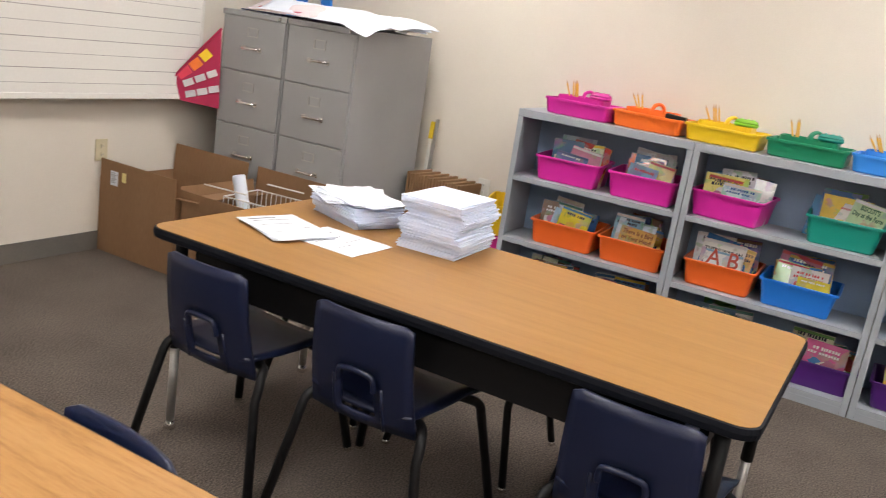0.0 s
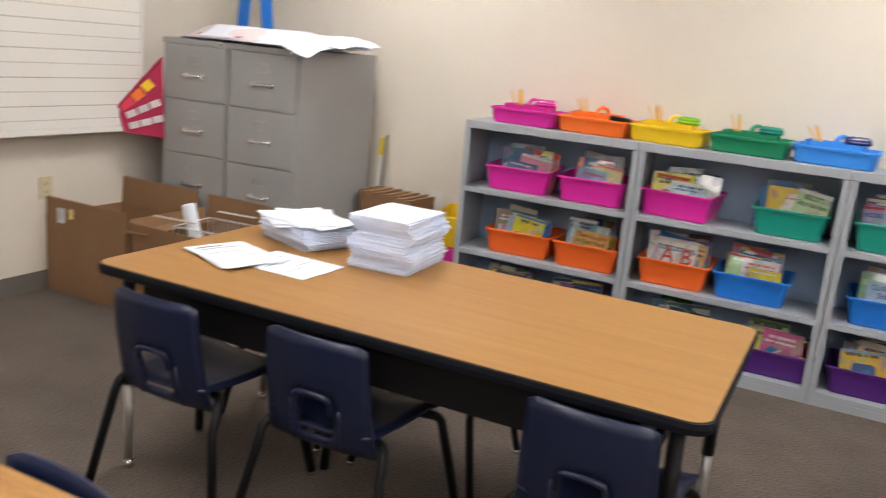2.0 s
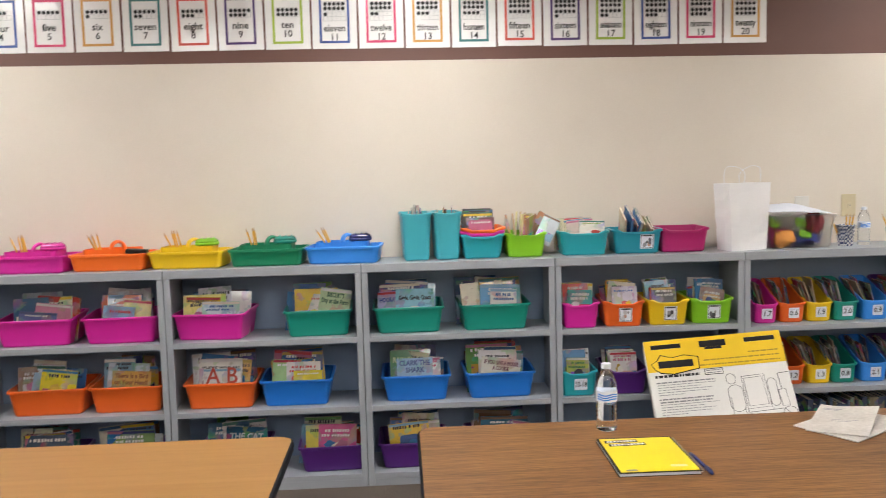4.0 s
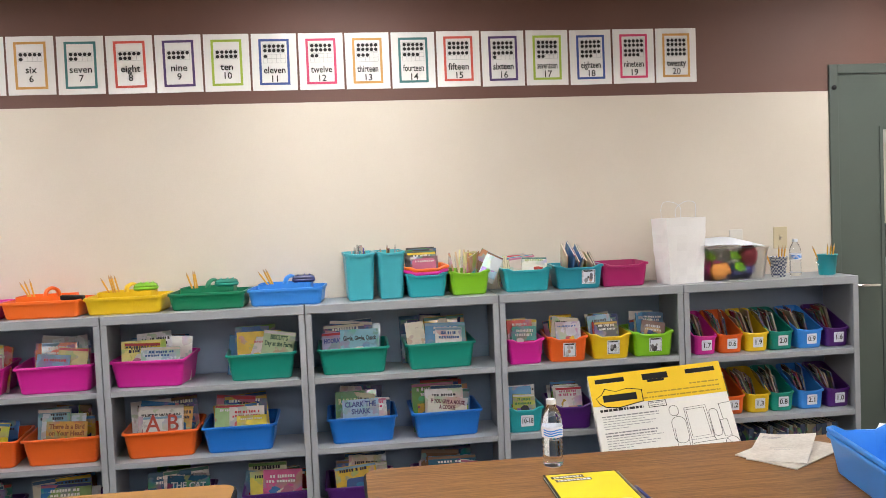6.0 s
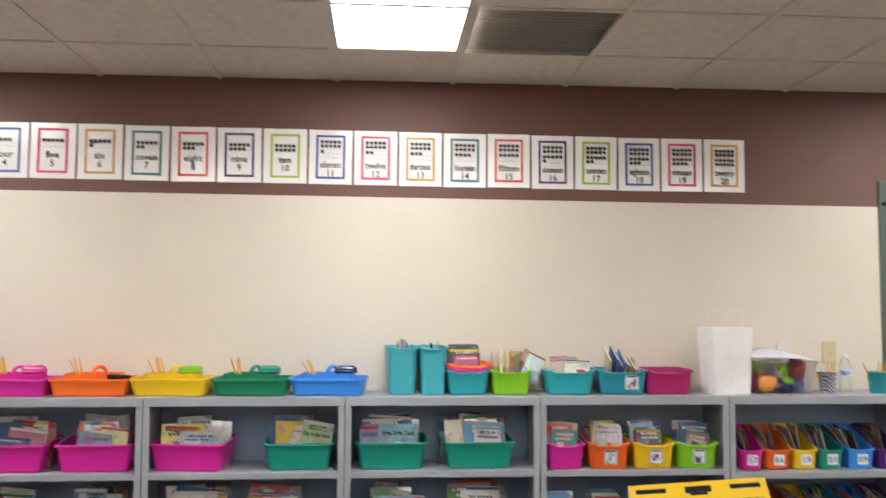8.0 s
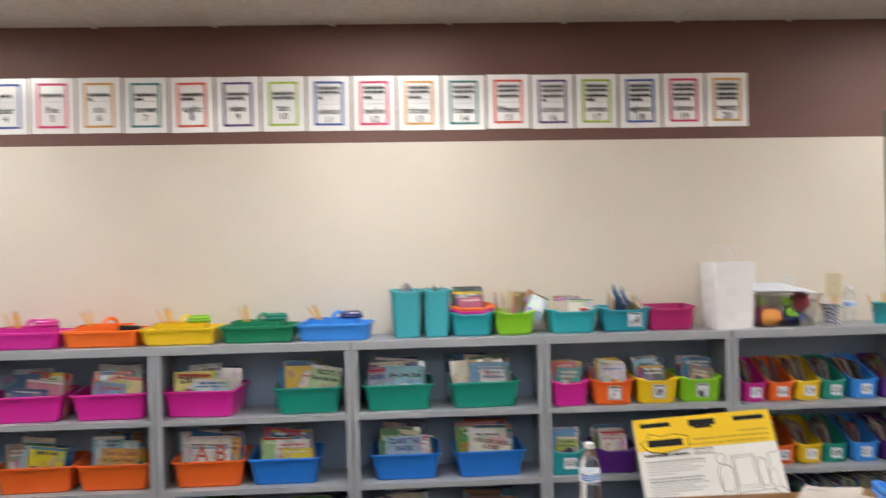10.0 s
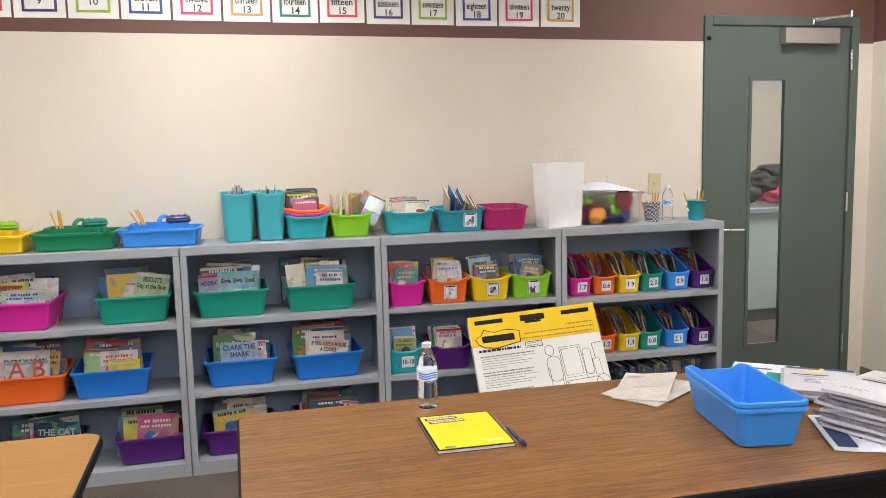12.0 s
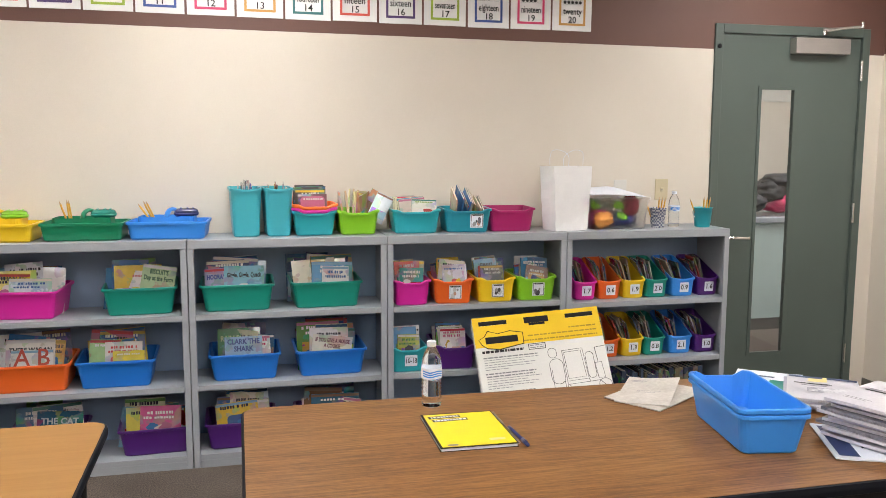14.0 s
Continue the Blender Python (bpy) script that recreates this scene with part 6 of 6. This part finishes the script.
# ---- corner: boxes, basket, roll, rulers, chart, things on the cabinets ----
def carton(x0, x1, y0, y1, h, label, flaps):
    o = empty("cardboard_box", pose((x0 + x1) / 2, (y0 + y1) / 2, 0.001))
    tagged(o, label, "cardboard box", "cardboard boxes")
    w, d, t = x1 - x0, y1 - y0, 0.006
    part("bottom", block((-w / 2, -d / 2, 0), (w / 2, d / 2, t)), M_CARDBOARD, o)
    for lo, hi in (((-w / 2, -d / 2, t), (w / 2, -d / 2 + t, h)), ((-w / 2, d / 2 - t, t), (w / 2, d / 2, h)), ((-w / 2, -d / 2 + t, t), (-w / 2 + t, d / 2 - t, h)), ((w / 2 - t, -d / 2 + t, t), (w / 2, d / 2 - t, h))):
        part("side", block(lo, hi), M_CARDBOARD, o)
    for side, length, angle in flaps:
        f = bmesh.new()
        if side in "fb":
            add_box(f, (-w / 2 + 0.004, -t / 2, 0), (w / 2 - 0.004, t / 2, length), 0, pose(0, (-d / 2 + t / 2) if side == "f" else (d / 2 - t / 2), h, angle))
        else:
            add_box(f, (-t / 2, -d / 2 + 0.004, 0), (t / 2, d / 2 - 0.004, length), 0, pose((-w / 2 + t / 2) if side == "l" else (w / 2 - t / 2), 0, h, 0, angle))
        part("flap", f, M_CARDBOARD, o)
    return o


c = carton(-1.82, -1.265, -1.07, -0.57, 0.40, "open brown cardboard box with raised flaps on the carpet", (("f", 0.095, 0), ("b", 0.15, -4), ("r", 0.14, 86)))
for lo, hi, mat in (((-0.195, -0.2515, 0.37), (-0.14, -0.2505, 0.445), M_PAPER), ((-0.11, -0.2515, 0.4), (-0.08, -0.2505, 0.45), M_STICKY)):
    part("shipping_label", block(lo, hi), mat, c)
rng = random.Random(8)
pb = bars(6, 0.045, -0.2516, 0.435, 0.01, 0.004, rng)
part("print", moved(pb, pose(-0.168, 0, 0)), M_PRINT, c)
c = carton(-1.255, -0.70, -1.04, -0.51, 0.36, "open brown cardboard box holding a wire basket", (("f", 0.09, 8), ("b", 0.17, -3), ("l", 0.1, -12)))


def wire_basket():
    o = empty("wire_basket", pose(-0.93, -0.76, 0.27, 0, 0, 6))
    tagged(o, "white coated wire basket in a cardboard box", "wire basket")
    w, d, h = 0.36, 0.28, 0.17
    rim = bmesh.new()
    tube(rim, [(-w / 2, -d / 2, h), (w / 2, -d / 2, h), (w / 2, d / 2, h), (-w / 2, d / 2, h)], 0.004, 6, True)
    part("rim", rim, M_OFFWHITE, o)
    low = bmesh.new()
    tube(low, [(-w / 2, -d / 2, 0.05), (w / 2, -d / 2, 0.05), (w / 2, d / 2, 0.05), (-w / 2, d / 2, 0.05)], 0.003, 6, True)
    part("rim", low, M_OFFWHITE, o)
    for k in range(13):
        x = -w / 2 + w * k / 12
        for y in (-d / 2, d / 2):
            b = bmesh.new()
            tube(b, [(x, y, 0), (x, y, h)], 0.0022, 5)
            part("wire", b, M_OFFWHITE, o)
    for pts in ([(-0.32, -0.12, 0.2), (-0.06, -0.12, 0.2)], [(-0.06, 0.05, 0.235), (0.16, 0.05, 0.235)]):
        hd = bmesh.new()
        tube(hd, pts, 0.004, 6)
        part("rail", hd, M_OFFWHITE, o)


wire_basket()
bm = bmesh.new()
lathe(bm, [(0.03, -0.14), (0.033, -0.13), (0.033, 0.13), (0.03, 0.14)], 18)
roll = part("paper_roll", bm, M_PAPER, None, "", True)
roll.matrix_basis = pose(-1.075, -0.80, 0.40, 0, -14, 20)
tagged(roll, "white paper roll in clear wrap leaning in the box", "paper roll")

# flattened cardboard pieces against the wall
cb = empty("flat_cartons", pose(-0.46, 0.15, 0.0, 0, 0, -6))
tagged(cb, "bundle of flattened brown cartons standing against the wall", "cardboard")
for k in range(18):
    part("carton", block((-0.185 + k * 0.0208, -0.1, 0.0), (-0.169 + k * 0.0208, 0.12, 0.592 - 0.005 * (k * 5 % 3)), 0.002), M_CARDBOARD, cb)

# rulers standing in the gap beside the cabinet
M_YMETAL = plastic("yellow_paint", (0.7, 0.5, 0.02))
for k, (x, mat, lab) in enumerate(((-0.668, M_OFFWHITE, "white metre stick standing against the wall"), (-0.645, M_GREYMET, "grey metal pointer standing against the wall"))):
    st = empty("stick", pose(x, 0.24, 0.0, -3, 1, 0))
    tagged(st, lab, "stick", "sticks by the cabinet")
    part("shaft", block((-0.01, -0.004, 0), (0.01, 0.004, 0.86 + 0.03 * k), 0.001), mat, st)
    if k == 0:
        part("grip", block((-0.014, -0.012, 0.77), (0.014, 0.008, 0.87), 0.004), M_YMETAL, st, "yellow grip")

# tilted pocket chart hanging beside the cabinet
ch = empty("pocket_chart", pose(LEFT_X + 0.185, -0.59, 0.985, 0, 0, 45))
tagged(ch, "magenta hanging pocket chart with coloured cards, tilted by the cabinet", "pocket chart")
M_MAG = plastic("deep_magenta_nylon", (0.42, 0.012, 0.07), 0.5)
sheet = bmesh.new()
loft(sheet, [[(x, y, z) for x, z in ((0.093, 0.238), (-0.133, -0.045), (-0.096, -0.172), (0.11, -0.196))] for y in (0.0, 0.005)])
part("backing", sheet, M_MAG, ch)
part("top_edge", tube(bmesh.new(), [(0.093, -0.003, 0.238), (-0.02, -0.006, 0.1), (-0.133, -0.003, -0.045)], 0.007, 6), M_MAG, ch)
for x, z, turn, w, h, colour in ((-0.085, -0.02, 38, 0.075, 0.045, (0.75, 0.05, 0.1)), (-0.028, 0.032, 42, 0.062, 0.05, (0.85, 0.2, 0.03)), (0.02, 0.085, 46, 0.055, 0.05, (0.92, 0.6, 0.03)), (-0.06, -0.07, 25, 0.055, 0.036, (0.66, 0.63, 0.63)), (0.0, -0.04, 25, 0.055, 0.036, (0.6, 0.57, 0.58)), (0.06, -0.01, 25, 0.055, 0.036, (0.68, 0.65, 0.64)), (-0.045, -0.13, 15, 0.055, 0.036, (0.6, 0.58, 0.58)), (0.015, -0.112, 15, 0.055, 0.036, (0.68, 0.65, 0.65)), (0.075, -0.092, 15, 0.055, 0.036, (0.62, 0.58, 0.6))):
    card = part("card", moved(block((-w / 2, -0.006, -h / 2), (w / 2, -0.001, h / 2), 0.001), pose(x, 0, z, 0, -turn, 0)), M_PLAIN, ch)
    card.color = (*colour, 1)

# papers, folder and an upturned blue stool base on the cabinets
CABZ = 1.335
rng = random.Random(33)
M_PINKISH = mottled("pinkish_paper", (0.62, 0.52, 0.54), (0.72, 0.64, 0.65), 5, 60, 0.7)
zz = CABZ + 0.001
for k in range(7):
    x, y = -1.02 + 0.02 * k + rng.uniform(-0.04, 0.04), -0.10 + rng.uniform(-0.03, 0.03)
    paper_sheet(pose(x, y, zz, 0, 0, rng.uniform(-10, 10)), 0.42, 0.46, "large loose white paper piled on a filing cabinet", t=0.004, curl=0.0, seed=60 + k, mat=M_PINKISH if k in (2, 5) else M_PAPER)
    zz += 0.0068


def draped_sheet(x0, x1, y0, y1, yaw, high, base, label, seed, mat, droop=0.0, edge=None):
    """A large limp sheet that rises over the pile behind the cabinet's front edge."""
    o = empty("paper_sheet", pose((x0 + x1) / 2, (y0 + y1) / 2, CABZ + base, 0, 0, yaw))
    tagged(o, label, "paper", "loose papers")
    w, d, n = x1 - x0, y1 - y0, 22
    bm = bmesh.new()

    def height(u, v):
        rise = min(1.0, max(0.0, v / 0.42))
        wave = noise.fractal(Vector((u * 2.6 + seed, v * 2.2, seed * 1.7)), 0.9, 2.0, 3)
        fall = max(0.0, u - 0.72) / 0.28
        lap = max(0.0, 0.16 - v) / 0.16 * max(0.0, math.sin(u * 5.0 + seed))
        return high * rise * rise * (3 - 2 * rise) * (1 - 0.55 * fall * fall) + 0.009 * wave * (0.3 + 0.7 * rise) - droop * (fall * fall * 0.5 + lap) + 0.004

    vs = [[bm.verts.new((w * (i / n - 0.5), d * (j / n - 0.5), height(i / n, j / n))) for j in range(n + 1)] for i in range(n + 1)]
    for i in range(n):
        for j in range(n):
            bm.faces.new((vs[i][j], vs[i + 1][j], vs[i + 1][j + 1], vs[i][j + 1]))
    thicken(bm, (0, 0, 0.0022))
    part("sheet", bm, mat, o, "", True)
    if edge:
        eb = bmesh.new()
        pv = [[eb.verts.new((w * (i / n - 0.5), d * (v - 0.5), height(i / n, v) + 0.0032)) for v in (0.1, 0.145)] for i in range(2, n - 4)]
        for p, q in zip(pv, pv[1:]):
            eb.faces.new((p[0], q[0], q[1], p[1]))
        part("border", eb, edge, o)


draped_sheet(-1.46, -0.98, -0.49, -0.02, -7, 0.062, 0.012, "large crumpled white poster with a pink border on a cabinet", 1, M_PINKISH, 0.0, M_MAG)
draped_sheet(-1.40, -0.90, -0.47, 0.02, 5, 0.062, 0.021, "large limp white paper lying on a filing cabinet", 2, M_PAPER)
draped_sheet(-1.10, -0.60, -0.525, -0.02, -4, 0.05, 0.010, "large white paper drooping over a cabinet's front edge", 3, M_PAPER, 0.03)
draped_sheet(-1.06, -0.62, -0.47, 0.04, -12, 0.052, 0.020, "large white paper drooping over a cabinet's side", 4, M_PAPER, 0.02)
draped_sheet(-1.00, -0.57, -0.40, 0.08, 6, 0.042, 0.030, "large curled white paper on top of a cabinet pile", 5, M_PAPER, 0.025)
paper_sheet(pose(-1.40, -0.30, CABZ + 0.001, 0, 0, 80), 0.24, 0.32, "navy folder under loose papers on a filing cabinet", "folder", M_NAVYPRINT, 0.006, 0.0, 70)
st = empty("blue_stand", pose(-1.43, 0.05, CABZ + 0.013))
tagged(st, "blue metal stand with two legs on a filing cabinet", "stand")
for dx, tilt in ((-0.1, 5), (0.1, -7)):
    b = bmesh.new()
    add_box(b, (-0.035, -0.012, 0), (0.035, 0.012, 0.42), 0.004, pose(dx, 0, 0, 0, tilt))
    part("leg", b, M_COLOUR["blue"], st)
part("crossbar", block((-0.14, -0.015, 0.4), (0.11, 0.015, 0.45), 0.004), M_COLOUR["blue"], st)
part("foot", block((-0.15, -0.06, -0.012), (0.13, 0.06, 0.0), 0.003), M_COLOUR["blue"], st)

# small black loudspeaker on a wall bracket with a cable
sp = empty("wall_speaker", pose(-0.75, WALL_Y, 1.925))
tagged(sp, "small black loudspeaker on a wall bracket", "loudspeaker")
part("housing", moved(block((-0.075, -0.19, -0.06), (0.075, -0.05, 0.09), 0.012), pose(0, 0, 0, 12, 0, -18)), M_BLACK, sp)
b = bmesh.new()
tube(b, smooth_path([(0, 0, -0.02), (0, -0.04, -0.03), (0, -0.08, -0.01)]), 0.012, 8)
lathe(b, [(0.03, -0.004), (0.03, 0.004)], 14)
part("bracket", b, M_BLACK, sp)
lens = bmesh.new()
lathe(lens, [(0.045, 0), (0.045, 0.008), (0.02, 0.01), (0.004, 0.004)], 20)
part("cone", moved(lens, pose(0, 0, 0, 12, 0, -18) @ pose(0, -0.1905, 0.02, 90)), M_PRINT, sp)
cbm = bmesh.new()
tube(cbm, smooth_path([(-0.06, -0.06, -0.03), (-0.25, -0.02, 0.02), (-0.6, -0.006, 0.12), (-0.92, -0.006, 0.15)]), 0.005, 6)
part("cable", cbm, M_BLACK, sp)

# yellow tub on the floor beside the first bookcase
build_tub("storage_tub", pose(-0.09, 0.16, 0.36, 0, 0, 10), 0.1, 0.13, 0.2, 0.22, 0.17, "yellow", "yellow plastic tub on a stack beside the bookcase", "tub", "tubs beside the bookcase", 0.04)
build_tub("storage_tub", pose(-0.09, 0.16, 0.001, 0, 0, 6), 0.13, 0.15, 0.2, 0.22, 0.355, "magenta", "magenta plastic bin standing on the carpet", "tub", "tubs beside the bookcase", 0.0)


# ---- the room behind the door's window ----
def build_hall():
    y0, y1, x0, x1 = WALL_Y + 0.12, 3.4, 4.0, 8.6
    structure("hall_floor", block((x0, y0, -0.1), (x1, y1 + 0.1, 0)), M_CARPET, "carpet floor of the next room")
    bm = block((x0, y1, 0), (x1, y1 + 0.1, 2.75))
    add_box(bm, (x0 - 0.1, y0, 0), (x0, y1 + 0.1, 2.75))
    add_box(bm, (x1, y0, 0), (x1 + 0.1, y1 + 0.1, 2.75))
    structure("hall_wall", bm, M_WALL, "cream wall of the next room")
    structure("hall_ceiling", block((x0, y0, CEIL), (x1, y1, CEIL + 0.1)), M_TILE, "white ceiling of the next room")
    structure("hall_wall_band", block((x0, y1 - 0.015, 1.93), (x1, y1 - 0.001, CEIL - 0.002)), M_OFFWHITE, "off-white upper part of the wall of the next room")
    M_CTR = mottled("pale_blue_green_panel", (0.42, 0.52, 0.49), (0.5, 0.6, 0.57), 3, 80, 0.4)
    ct = empty("counter", pose(6.6, 2.06, 0))
    tagged(ct, "pale blue-green counter with a grey top in the next room", "counter")
    part("body", block((-1.2, 0, 0.1), (1.2, 0.6, 0.885)), M_CTR, ct)
    part("worktop", block((-1.22, -0.03, 0.8855), (1.22, 0.6, 0.93), 0.005), M_STEEL, ct)
    part("plinth", block((-1.2, 0.02, 0), (1.2, 0.6, 0.0995)), M_BASE, ct)
    rng = random.Random(6)
    mats = (plastic("bag_black", (0.015, 0.015, 0.018), 0.7), M_COLOUR["pinkred"], plastic("bag_charcoal", (0.03, 0.032, 0.04), 0.7), M_COLOUR["navy"], M_COLOUR["green"])
    for k, (x, z, sx, sz, mi, lab) in enumerate(((5.62, 1.09, 0.17, 0.11, 1, "red bag on the counter"), (5.5, 1.24, 0.16, 0.13, 0, "black bag heaped on the counter"), (5.75, 1.25, 0.17, 0.12, 2, "charcoal bag heaped on the counter"), (5.66, 1.37, 0.2, 0.1, 0, "black coat heaped on bags"), (5.85, 1.38, 0.14, 0.09, 4, "green coat on a heap of bags"), (5.98, 1.12, 0.17, 0.13, 3, "navy bag on the counter"), (5.32, 1.12, 0.16, 0.13, 2, "charcoal bag on the counter"))):
        bm = bmesh.new()
        bmesh.ops.create_icosphere(bm, subdivisions=4, radius=1)
        for v in bm.verts:
            n = noise.fractal(v.co * 1.8 + Vector((k * 3.1, 0, 0)), 0.8, 2.0, 4)
            v.co *= 1 + 0.22 * n
            v.co = Vector((v.co.x * sx, v.co.y * 0.16, v.co.z * sz * 0.7))
        o = part("bag", bm, mats[mi], None, "", True)
        o.matrix_basis = pose(x + 0.83, 2.26, 0.965 + (z - 0.98) * 0.62)
        tagged(o, lab, "bag", "bags on the counter")
    # added out of view, and sized to brighten the room behind the window
    lamp = empty("ceiling_light", pose(6.5, 1.25, CEIL - 0.03))
    tagged(lamp, "unseen ceiling light added to brighten the next room", "ceiling light", "ceiling lights")
    part("frame", block((-0.6, -0.3, 0.012), (0.6, 0.6, 0.03)), M_GRID, lamp)
    part("diffuser", block((-0.58, -0.28, 0.0), (0.58, 0.58, 0.0115)), M_LIGHT, lamp)


build_hall()
